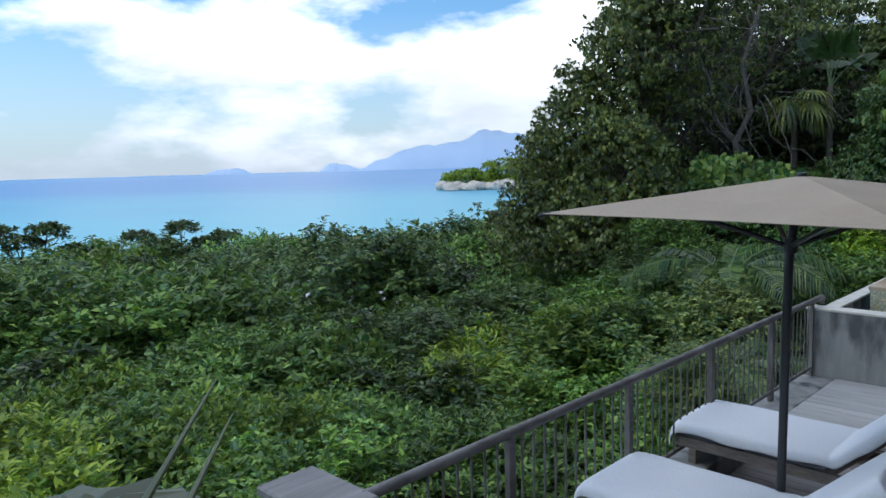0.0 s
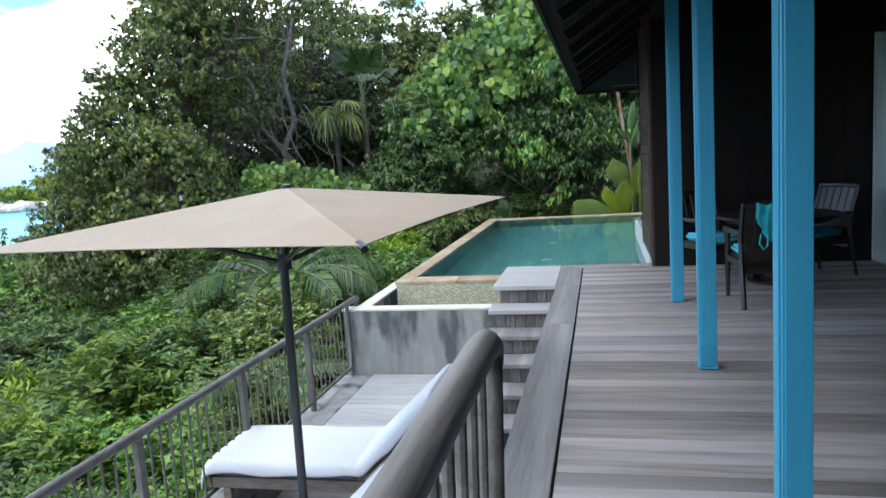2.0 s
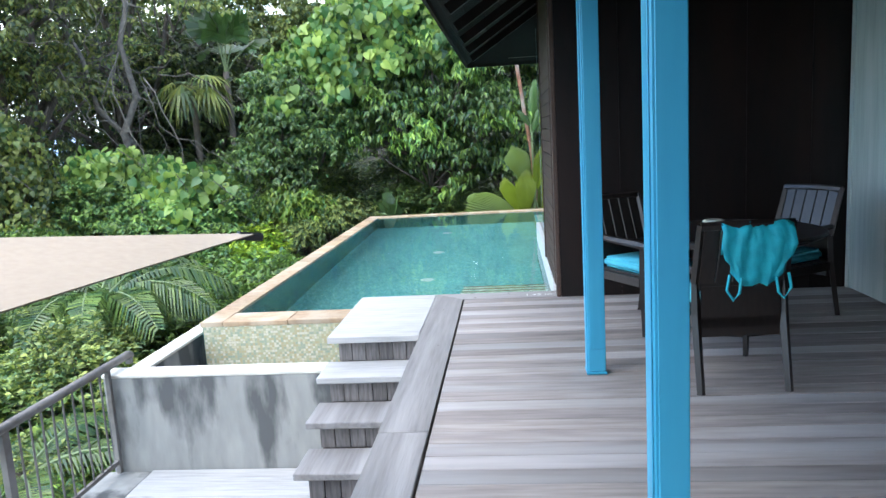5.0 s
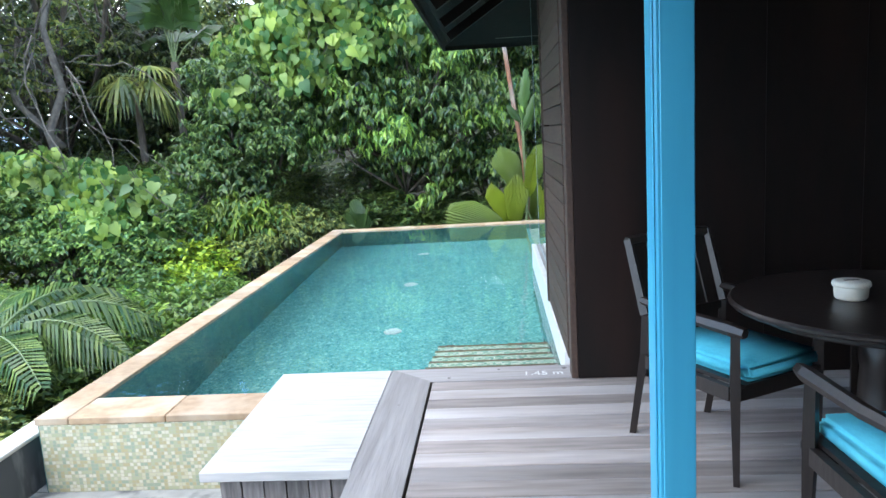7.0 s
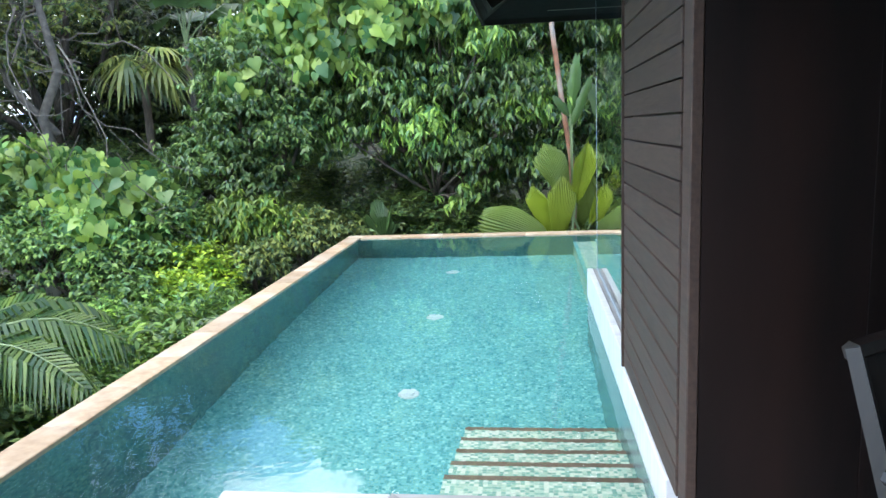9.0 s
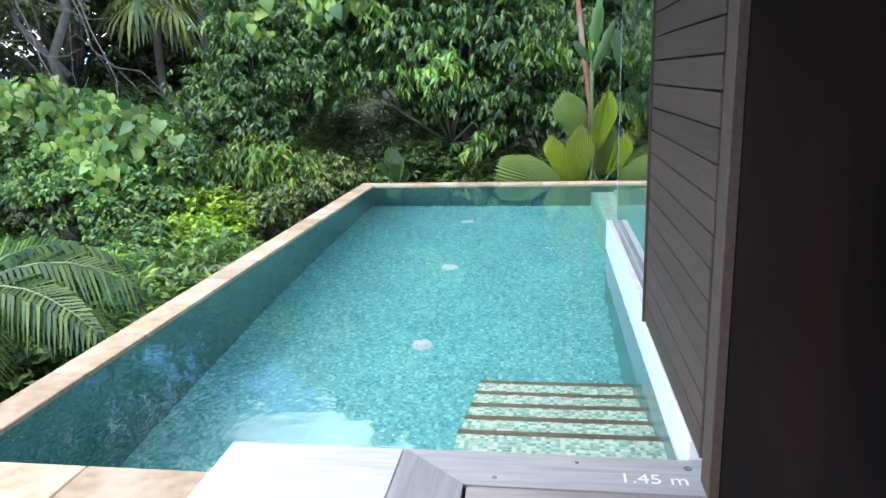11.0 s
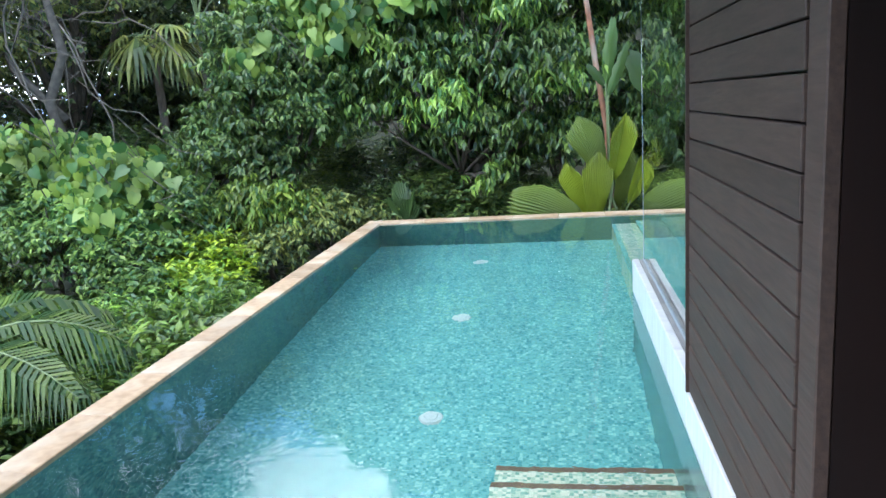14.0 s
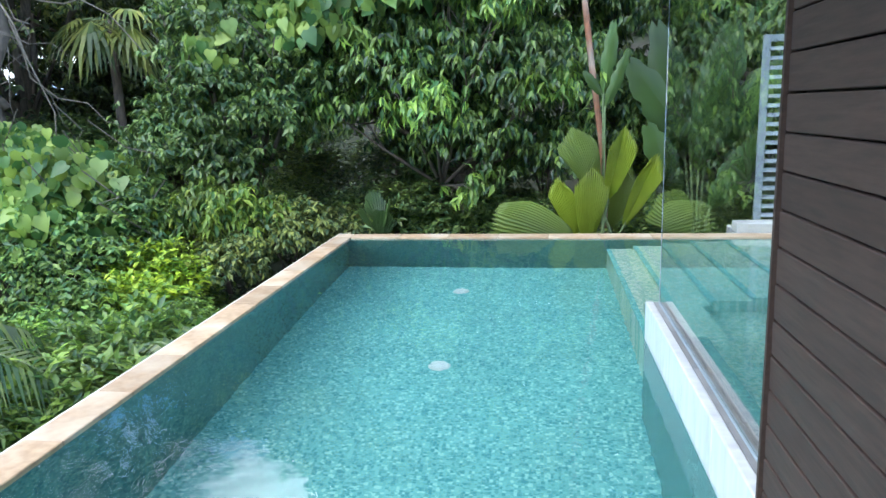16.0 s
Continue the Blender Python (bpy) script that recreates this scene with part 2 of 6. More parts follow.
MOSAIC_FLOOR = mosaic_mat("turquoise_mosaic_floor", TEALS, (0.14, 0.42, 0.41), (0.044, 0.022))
# upright faces: the floor's tile colours darkened to 0.42 as painted shade
SHADED_MOSAIC_SIDE = mosaic_mat("shaded_turquoise_mosaic_side", [tuple(v * 0.42 for v in c) for c in TEALS], (0.045, 0.16, 0.16), (0.044, 0.022), axis="yz")
SHADED_MOSAIC_END = mosaic_mat("shaded_turquoise_mosaic_end", [tuple(v * 0.42 for v in c) for c in TEALS], (0.045, 0.16, 0.16), (0.044, 0.022), axis="xz")
MOSAIC_STEP = mosaic_mat("step_mosaic", [(0.40, 0.56, 0.44), (0.56, 0.66, 0.54), (0.22, 0.42, 0.34), (0.58, 0.64, 0.53), (0.34, 0.50, 0.39), (0.18, 0.36, 0.29)], (0.46, 0.54, 0.44), (0.044, 0.022))
MOSAIC_PALE = mosaic_mat("pale_green_mosaic", [(0.30, 0.50, 0.40), (0.42, 0.58, 0.48), (0.2, 0.42, 0.36), (0.5, 0.6, 0.5)], (0.3, 0.42, 0.36), (0.044, 0.022))
STRIPE = mat("brown_step_edge", (0.16, 0.11, 0.075), (0.11, 0.075, 0.05), 20, 0.5)
WATER = glass_mat("pool_water", (0.93, 0.99, 0.985), 1.33, 0.09)
GLASS = glass_mat("clear_glass", (0.93, 0.97, 0.95), 1.45)
WHITE_CLOTH = mat("white_towelling", (0.82, 0.83, 0.85), (0.76, 0.77, 0.80), 60, 0.95, bump=0.4, c3=(0.78, 0.79, 0.82), big=3)
CANVAS = mat("taupe_canvas", (0.42, 0.335, 0.245), (0.38, 0.30, 0.22), 40, 0.9, bump=0.15, c3=(0.44, 0.355, 0.265), big=2)
UMB_POLE = mat("black_pole", (0.03, 0.032, 0.034), (0.022, 0.023, 0.025), 12, 0.4)
TEAK = mat("weathered_teak", (0.27, 0.22, 0.18), (0.16, 0.13, 0.11), 12, 0.6, bump=0.3, stretch=(1, 5, 5), rand=0.15)
TEAK_WARM = mat("oiled_teak", (0.36, 0.21, 0.11), (0.24, 0.135, 0.07), 12, 0.5, bump=0.2, stretch=(1, 5, 5), rand=0.15)
GREYPAD = mat("grey_cushion", (0.22, 0.23, 0.27), (0.17, 0.18, 0.21), 40, 0.9, bump=0.2)
CHAIRWOOD = mat("dark_chair_wood", (0.026, 0.018, 0.015), (0.015, 0.011, 0.009), 10, 0.35, bump=0.1, stretch=(4, 4, 1))
TURQ = mat("turquoise_cushion", (0.08, 0.50, 0.62), (0.065, 0.43, 0.54), 50, 0.85, bump=0.25, c3=(0.10, 0.55, 0.66), big=4)
SWIM = mat("turquoise_swimsuit", (0.02, 0.50, 0.58), (0.012, 0.36, 0.44), 18, 0.6, bump=0.4)
JARMAT = mat("cream_ceramic", (0.72, 0.68, 0.58), (0.6, 0.56, 0.46), 14, 0.4)
PANEL = mat("pale_green_door_panel", (0.42, 0.47, 0.43), (0.34, 0.385, 0.355), 7, 0.6, bump=0.15, stretch=(6, 6, 0.4), c3=(0.46, 0.50, 0.46), big=2)
CURTAIN = mat("pale_curtain", (0.26, 0.26, 0.245), (0.20, 0.20, 0.19), 20, 0.9, stretch=(6, 6, 0.3))
THATCH = mat("dark_roof_shingle", (0.016, 0.012, 0.010), (0.008, 0.0065, 0.0055), 14, 0.85, bump=0.5, stretch=(1, 6, 1), rand=0.25)
GABLE = mat("pale_gable_board", (0.36, 0.34, 0.29), (0.27, 0.255, 0.22), 8, 0.7)
LOUVRE = mat("blue_grey_louvre", (0.36, 0.42, 0.46), (0.28, 0.335, 0.37), 8, 0.6, bump=0.15, stretch=(1, 1, 4), rand=0.1)
FITTING = mat("white_pool_fitting", (0.50, 0.60, 0.60), (0.42, 0.52, 0.52), 10, 0.4)
PAINTWHITE = mat("white_lettering", (0.8, 0.8, 0.78), (0.65, 0.65, 0.63), 30, 0.7)
BARK = mat("grey_bark", (0.16, 0.13, 0.10), (0.07, 0.058, 0.046), 12, 0.9, bump=0.6, stretch=(3, 3, 0.6))
REDBARK = mat("reddish_bark", (0.36, 0.15, 0.08), (0.20, 0.10, 0.06), 8, 0.8, bump=0.4, c3=(0.34, 0.29, 0.24), big=1.2)
LIANA = mat("grey_liana", (0.17, 0.15, 0.125), (0.09, 0.08, 0.066), 10, 0.9)
SOIL = mat("leaf_litter_soil", (0.045, 0.038, 0.022), (0.02, 0.024, 0.012), 3, 0.95, bump=0.5, c3=(0.03, 0.05, 0.016), big=0.2)
SEA = mat("turquoise_sea", (0.075, 0.29, 0.58), (0.068, 0.265, 0.54), 0.02, 0.35, spec=0.3, detail=3)
_n, _l = SEA.node_tree.nodes, SEA.node_tree.links      # water paler over the shallows towards the shore
_t, _d, _r, _m = _n.new("ShaderNodeTexCoord"), _n.new("ShaderNodeVectorMath"), _n.new("ShaderNodeMapRange"), _n.new("ShaderNodeMixRGB")
_w, _s = _n.new("ShaderNodeTexNoise"), _n.new("ShaderNodeMath")
_d.operation, _s.operation = "LENGTH", "MULTIPLY_ADD"
_w.inputs["Scale"].default_value = 0.004
_s.inputs[1].default_value, _s.inputs[2].default_value = 500, -250
_l.new(_t.outputs["Object"], _d.inputs[0])
_l.new(_t.outputs["Object"], _w.inputs["Vector"])
_l.new(_w.outputs["Fac"], _s.inputs[0])
_a = _n.new("ShaderNodeMath")
_l.new(_d.outputs["Value"], _a.inputs[0])
_l.new(_s.outputs[0], _a.inputs[1])
_r.inputs["From Min"].default_value, _r.inputs["From Max"].default_value = 1000, 200
_l.new(_a.outputs[0], _r.inputs["Value"])
_l.new(_r.outputs["Result"], _m.inputs["Fac"])
_b = _n["Principled BSDF"]
_l.new(_b.inputs["Base Color"].links[0].from_socket, _m.inputs["Color1"])
_m.inputs["Color2"].default_value = (0.15, 0.58, 0.64, 1)
_l.new(_m.outputs["Color"], _b.inputs["Base Color"])
# the haze of distance is mixed into the hills' pale blue
FARHILL = mat("haze_tinted_blue_hill", (0.54, 0.68, 0.85), (0.49, 0.63, 0.81), 0.004, 1.0, spec=0)
GRANITE = mat("pale_granite", (0.74, 0.66, 0.55), (0.50, 0.43, 0.36), 0.25, 0.9, bump=0.6)
# deep green, with the shade of hollow and woods put into the leaf colour
L_SHADE = leaf_mat("deep_green_shaded_leaf", (0.030, 0.066, 0.024), (0.082, 0.155, 0.050))
L_DARK = leaf_mat("dark_green_leaf", (0.045, 0.108, 0.040), (0.125, 0.245, 0.080), 0.36)
L_MIDGREY = leaf_mat("grey_green_leaf", (0.052, 0.135, 0.050), (0.150, 0.315, 0.105), 0.34)
L_MID = leaf_mat("mid_green_leaf", (0.062, 0.162, 0.042), (0.185, 0.39, 0.095), 0.36)
L_LIGHT = leaf_mat("light_green_leaf", (0.064, 0.160, 0.030), (0.165, 0.305, 0.056))
L_YELLOW = leaf_mat("yellow_green_leaf", (0.095, 0.195, 0.028), (0.22, 0.38, 0.05))
L_DULL = leaf_mat("dull_olive_leaf", (0.062, 0.112, 0.038), (0.18, 0.275, 0.088), 0.4)
L_VINE = leaf_mat("heart_vine_leaf", (0.062, 0.165, 0.042), (0.172, 0.325, 0.095))
L_OLIVE = leaf_mat("olive_leaf", (0.085, 0.165, 0.06), (0.22, 0.345, 0.12))
L_GLOSSY = leaf_mat("glossy_green_leaf", (0.028, 0.078, 0.028), (0.105, 0.225, 0.068), 0.30)
L_PALM = leaf_mat("palm_leaf", (0.034, 0.09, 0.028), (0.085, 0.175, 0.05), 0.35)
L_BIG = leaf_mat("broad_palm_leaf", (0.070, 0.140, 0.024), (0.135, 0.245, 0.038), 0.3, 0.45)
L_PALMLIT = leaf_mat("green_palm_leaf", (0.045, 0.108, 0.034), (0.092, 0.185, 0.058), 0.28, 0.3)
L_DROOP = leaf_mat("yellowish_palm_leaf", (0.09, 0.15, 0.045), (0.20, 0.29, 0.085), 0.36)
L_DRYGREEN = leaf_mat("grey_green_frond", (0.10, 0.15, 0.08), (0.20, 0.26, 0.15), 0.4, 0.2)
STEM = mat("green_stem", (0.20, 0.27, 0.12), (0.14, 0.19, 0.08), 10, 0.6)
FLOWER = mat("white_blossom", (0.8, 0.78, 0.76), (0.7, 0.62, 0.62), 10, 0.8)
LAMPGLOW = bpy.data.materials.new("lamp_shade_glow")
LAMPGLOW.use_nodes = True
_b = LAMPGLOW.node_tree.nodes["Principled BSDF"]
_b.inputs["Base Color"].default_value = (0.9, 0.7, 0.4, 1)
_b.inputs["Emission Color"].default_value = (1.0, 0.62, 0.25, 1)
_b.inputs["Emission Strength"].default_value = 1.1
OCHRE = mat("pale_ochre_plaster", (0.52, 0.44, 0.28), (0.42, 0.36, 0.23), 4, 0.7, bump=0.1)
# room walls: ochre darkened so that the room's dimness sits in the colour
ROOMWALL = mat("shaded_ochre_room_wall", (0.10, 0.085, 0.06), (0.07, 0.06, 0.045), 3, 0.8)


# ---- building helpers ----
def link_mesh(name, me, material, parent=None, label=""):
    ob = new(name, me)
    if material and not me.materials:
        me.materials.append(material)
    ob.parent = parent
    return tagged(ob, label=label)


def part(name, bm, material, parent=None, label="", smooth=False, sheet=False):
    me = bpy.data.meshes.new(name)
    if not sheet:
        bmesh.ops.recalc_face_normals(bm, faces=bm.faces)
    bm.to_mesh(me)
    bm.free()
    if smooth:
        me.shade_smooth()
    return link_mesh(name, me, material, parent, label)


def thing(name, label, category, group="", m=None, kind=""):
    ob = new(name)
    ob.empty_display_size = 0.1
    if m is not None:
        ob.matrix_world = m
    return tagged(ob, label, category, group, kind)


def box(bm, x0, x1, y0, y1, z0, z1, bev=0.0, m=None):
    vs = [bm.verts.new((x, y, z)) for z in (z0, z1) for y in (y0, y1) for x in (x0, x1)]
    fs = [bm.faces.new([vs[i] for i in q]) for q in ((0, 2, 3, 1), (4, 5, 7, 6), (0, 1, 5, 4), (2, 6, 7, 3), (0, 4, 6, 2), (1, 3, 7, 5))]
    if bev:
        es = list({e for f in fs for e in f.edges})
        vs = list({v for f in bmesh.ops.bevel(bm, geom=es, offset=bev, segments=1, affect="EDGES")["faces"] for v in f.verts} | {v for v in vs if v.is_valid})
    if m is not None:
        bmesh.ops.transform(bm, matrix=m, verts=[v for v in vs if v.is_valid])
    return bm


def boxed(*a, **k):
    return box(bmesh.new(), *a, **k)


def tube(bm, pts, radii, sides=8, cap=True):
    """A tube through points, with a radius at each."""
    rings, pts = [], [Vector(p) for p in pts]
    if not hasattr(radii, "__len__"):
        radii = [radii] * len(pts)
    up = Vector((0.13, 0.21, 0.97))
    for i, p in enumerate(pts):
        d = (pts[min(i + 1, len(pts) - 1)] - pts[max(i - 1, 0)]).normalized()
        a = d.cross(up if abs(d.dot(up)) < 0.95 else Vector((1, 0, 0))).normalized()
        b = d.cross(a)
        rings.append([bm.verts.new(p + radii[i] * (math.cos(k * math.tau / sides) * a + math.sin(k * math.tau / sides) * b)) for k in range(sides)])
    for r0, r1 in zip(rings, rings[1:]):
        for k in range(sides):
            bm.faces.new((r0[k], r0[(k + 1) % sides], r1[(k + 1) % sides], r1[k]))
    if cap:
        bm.faces.new(rings[0][::-1])
        bm.faces.new(rings[-1])
    return bm


def tubed(pts, radii, sides=8):
    return tube(bmesh.new(), pts, radii, sides)


def grid(bm, rows):
    """A sheet through rows of points."""
    vs = [[bm.verts.new(p) for p in r] for r in rows]
    for a, b in zip(vs, vs[1:]):
        for i in range(len(a) - 1):
            bm.faces.new((a[i], a[i + 1], b[i + 1], b[i]))
    return bm


def prism(pts, z0, z1):
    """An upright block on a flat outline."""
    bm = bmesh.new()
    a, b = [[bm.verts.new((x, y, z)) for x, y in pts] for z in (z0, z1)]
    bm.faces.new(a[::-1])
    bm.faces.new(b)
    for i in range(len(a)):
        j = (i + 1) % len(a)
        bm.faces.new((a[i], a[j], b[j], b[i]))
    return bm


def boards(parent, name, material, x0, x1, y0, y1, ztop, pitch, gap=0.006, thick=0.03, along="x", ends=None):
    """Deck boards on one shared mesh, laid side by side from y0 to y1 (or x0 to x1)."""
    n = int(round(((y1 - y0) if along == "x" else (x1 - x0)) / pitch))
    step = ((y1 - y0) if along == "x" else (x1 - x0)) / n
    ln = (x1 - x0) if along == "x" else (y1 - y0)
    if along == "x":
        me = part(name, boxed(0, ln, gap / 2, step - gap / 2, -thick, 0, 0.003), material, parent)
    else:
        me = part(name, boxed(gap / 2, step - gap / 2, 0, ln, -thick, 0, 0.003), material, parent)
    for i in range(n):
        ob = me if i == 0 else link_mesh(name, me.data, material, parent)
        dz = random.uniform(-0.0015, 0.0015)
        ob.location = (x0, y0 + i * step, ztop + dz) if along == "x" else (x0 + i * step, y0, ztop + dz)


# ---- decks ----
deck = thing("floor_upper_deck", "weathered grey timber terrace deck beside the house", "deck", kind="structure")
part("joist_base", boxed(-0.24, 3.4, -13, 0.0, -0.35, -0.045), DARK, deck)
under = thing("wall_deck_base", "plain plastered base under the terrace", "wall", kind="structure")
part("base_wall", boxed(-0.22, 3.4, -13, -0.3, -4.2, -0.36), CONCRETE, under)
trim = thing("trim_deck_edge", "grey timber edge board along the terrace, with a dark gap beside it", "trim", kind="structure")
for y0, y1 in ((-13, -9.6), (-9.595, -6.1), (-6.095, -2.9)):
    part("edge_board", boxed(-0.265, -0.008, y0, y1, -0.05, 0.006, 0.004), TRIM_WOOD, trim)
part("fascia", boxed(-0.25, -0.225, -13, -1.12, -1.25, -0.055), RISER_WOOD, trim)
cross = thing("trim_pool_edge", "bleached timber board along the pool edge with a painted depth mark", "trim", kind="structure")
part("edge_board", prism([(-0.258, 0.262), (-0.003, 0.026), (0.86, 0.026), (0.86, 0.262)], -0.05, 0.002), TRIM_LIGHT, cross)
part("edge_board", prism([(-0.265, -2.895), (-0.008, -2.895), (-0.008, 0.024), (-0.265, 0.262)], -0.05, 0.006), TRIM_WOOD, trim)
for x, y, w in ((0.10, 0.08, 0.010), (0.40, 0.21, 0.008), (0.80, 0.20, 0.016), (-0.15, -0.35, 0.008), (-0.10, -1.4, 0.009)):
    knot = part("knot", tubed([(0, 0, 0.0), (0, 0, 0.0016)], w, 10), RISER_WOOD, cross if y > 0 else trim, "dark knot or plugged screw hole")
    knot.location = (x, y, 0.0025 if y > 0 else 0.0065)
tx = bpy.data.curves.new("depth_mark", "FONT")
tx.body, tx.size, tx.extrude, tx.align_x = "1.45 m", 0.088, 0.0008, "LEFT"
mark = new("depth_mark", tx)
mark.location, mark.parent = (0.545, 0.085, 0.0045), cross
tx.materials.append(PAINTWHITE)

# ---- stairs ----
stairs = thing("stairs", "grey timber stairs with plank risers beside the terrace", "stairs", kind="structure")
RISE, GOING = 0.194, 0.347
top_step = None
for i, (y0, y1) in enumerate(((-1.10, -0.652), (-0.648, -0.202), (-0.198, 0.258))):
    part("top_board", boxed(-0.975, -0.27, y0, y1, -0.045, 0.004, 0.004), PALE_DECK, stairs, "bleached board")
riser_me = None
for k in range(6):
    yf = -1.10 - GOING * k
    z = -RISE * k
    if k:
        part("tread", boxed(-0.985, -0.268, yf, yf + GOING + 0.03, z - 0.048, z, 0.006), TRIM_WOOD if k > 1 else PALE_DECK, stairs)
    for j in range(6):
        w = 0.105
        if riser_me is None:
            ob = part("riser_plank", boxed(0.003, w - 0.003, 0, 0.02, -(RISE - 0.045), 0, 0.002), RISER_WOOD, stairs)
            riser_me = ob.data
        else:
            ob = link_mesh("riser_plank", riser_me, RISER_WOOD, stairs)
        ob.location = (-0.905 + j * w, yf + 0.05 + 0.002 * (j % 2), z - 0.049)
    part("carriage", boxed(-0.895, -0.28, yf + 0.075, yf + GOING + 0.075 if k else -0.35, -1.2, z - 0.055), RISER_WOOD, stairs)

# ---- lower terrace ----
LOW, PLAT = -1.165, -0.975
low = thing("floor_lower_deck", "weathered grey timber sun deck below the terrace", "deck", kind="structure")
part("slab", boxed(-2.82, -0.27, -9.2, -1.2, -1.5, LOW - 0.035), CONCRETE, low)
plat = thing("floor_platform", "raised bleached timber platform before the concrete wall", "deck", kind="structure")
part("riser", boxed(-2.40, -0.90, -3.06, -3.03, LOW, PLAT - 0.032), RISER_WOOD, plat)
part("slab", boxed(-2.39, -0.90, -3.02, -1.23, LOW - 0.03, PLAT - 0.032), CONCRETE, plat)
kerb = thing("trim_kerb", "low grey concrete kerb under the metal railing", "kerb", kind="structure")
part("kerb_stone", boxed(-2.80, -2.41, -9.2, -1.23, LOW - 0.03, PLAT - 0.01, 0.01), CONCRETE, kerb)

# ---- trough wall and pool ----
trough = thing("wall_overflow_trough", "stained concrete wall of the overflow trough with whitewashed top", "wall", kind="structure")
part("front_wall", boxed(-2.72, -0.24, -1.22, -1.04, -3.2, -0.235), CONCRETE, trough)
part("front_cap", boxed(-2.735, -0.99, -1.225, -1.03, -0.234, -0.205, 0.006), WHITEWALL, trough)
part("side_wall", boxed(-2.58, -2.45, -1.035, 9.0, -3.2, -0.235), CONCRETE, trough)
part("side_cap", boxed(-2.60, -2.44, -1.028, 9.0, -0.234, -0.205, 0.006), WHITEWALL, trough)
part("trough_floor", boxed(-2.445, -0.5, -1.03, -0.17, -3.2, -0.55), CONCRETE, trough)
part("trough_side_floor", boxed(-2.445, -2.37, -0.16, 9.0, -3.2, -0.55), CONCRETE, trough)

PX0, PX1, PY0, PY1, PZ, WZ = -2.185, 0.815, 0.262, 7.80, -1.52, -0.098
pool = thing("pool_shell", "swimming pool lined with turquoise mosaic and sandstone coping", "pool", kind="structure")
part("floor", boxed(PX0, 3.0, PY0, PY1, PZ - 0.2, PZ), MOSAIC_FLOOR, pool)
part("left_wall", boxed(-2.36, PX0, -0.16, 8.10, -3.0, -0.125), SHADED_MOSAIC_SIDE, pool)
part("near_wall", boxed(PX0 + 0.001, 0.80, -0.16, PY0 - 0.098, -3.0, -0.125), SHADED_MOSAIC_END, pool)
part("outer_mosaic", boxed(-2.362, -0.9, -0.165, -0.1605, -1.2, -0.125), MOSAIC_OUT, pool)
part("outer_side_mosaic", boxed(-2.366, -2.3605, -0.165, 8.1, -1.2, -0.125), SHADED_MOSAIC_SIDE, pool)
part("far_wall", boxed(PX0 + 0.001, 3.2, PY1, 8.10, -3.0, -0.125), SHADED_MOSAIC_END, pool)
part("right_wall", boxed(PX1, 0.96, PY0 + 0.001, 4.16, PZ, -0.14), SHADED_MOSAIC_SIDE, pool)
part("end_pier", boxed(0.99, 3.3, PY0 - 0.2, 1.35, -1.5, -0.06), SHADED_MOSAIC_END, pool)
part("outer_right_wall", boxed(3.0, 3.2, 1.4, 7.79, -3.0, -0.02), SHADED_MOSAIC_SIDE, pool)
# submerged benches on the house side, stepping up away from the deep water
for i, (x0, zt) in enumerate(((0.90, -0.62), (1.20, -0.46), (1.52, -0.31), (1.84, -0.20), (2.22, -0.14))):
    part("bench_step", boxed(x0, 3.0, 4.17 if i == 0 else 5.3 + 0.004 * i, PY1 - 0.004 * (i + 1), PZ, zt), MOSAIC_PALE, pool)
    part("bench_edge", boxed(x0 - 0.004, x0 + 0.045, 4.17 if i == 0 else 5.3 + 0.004 * i, PY1 - 0.004 * (i + 1), zt - 0.05, zt + 0.002), MOSAIC_FLOOR, pool)
part("inner_shelf", boxed(0.968, 2.99, 1.36, 4.165, PZ, -0.70), MOSAIC_PALE, pool)
part("inner_seat", boxed(0.97, 1.42, 1.364, 5.295, PZ, -0.34), MOSAIC_PALE, pool)
y = -0.17
while y < 8.0:
    ln = 0.62
    if y + ln > 8.0:
        ln = 8.11 - y
    part("coping_stone", boxed(-2.385, PX0 + 0.012, y + 0.0025, y + ln - 0.0025, -0.125, -0.08, 0.005), COPING, pool)
    y += ln
x = PX0 + 0.014
while x < -1.02:
    ln = min(0.6, -1.0 - x)
    part("coping_stone", boxed(x + 0.0025, x + ln - 0.0025, -0.17, PY0 - 0.10, -0.125, -0.08, 0.005), COPING, pool)
    x += ln
x = PX0 + 0.014
while x < 3.1:
    ln = 0.6
    part("coping_stone", boxed(x + 0.0025, x + ln - 0.0025, PY1 + 0.06, 8.11, -0.125, -0.08, 0.005), COPING, pool)
    x += ln
# steps into the water
for k in range(5):
    zt = -0.37 - 0.155 * k
    yf = 0.86 + 0.285 * k
    part("pool_step", boxed(-0.13, PX1 - 0.002, PY0 - 0.09, yf - 0.03, zt - 0.152, zt), MOSAIC_STEP, pool)
    part("step_edge", boxed(-0.13, PX1 - 0.002, yf - 0.029, yf + 0.014, zt - 0.05, zt + 0.001), STRIPE, pool, "brown tiled step edge")
part("step_core", boxed(-0.128, PX1 - 0.004, PY0 - 0.09, 1.96, PZ + 0.002, -1.145), MOSAIC_FLOOR, pool)
part("top_edge", boxed(-0.12, PX1 - 0.002, PY0 + 0.002, PY0 + 0.03, -0.28, -0.056), STRIPE, pool)
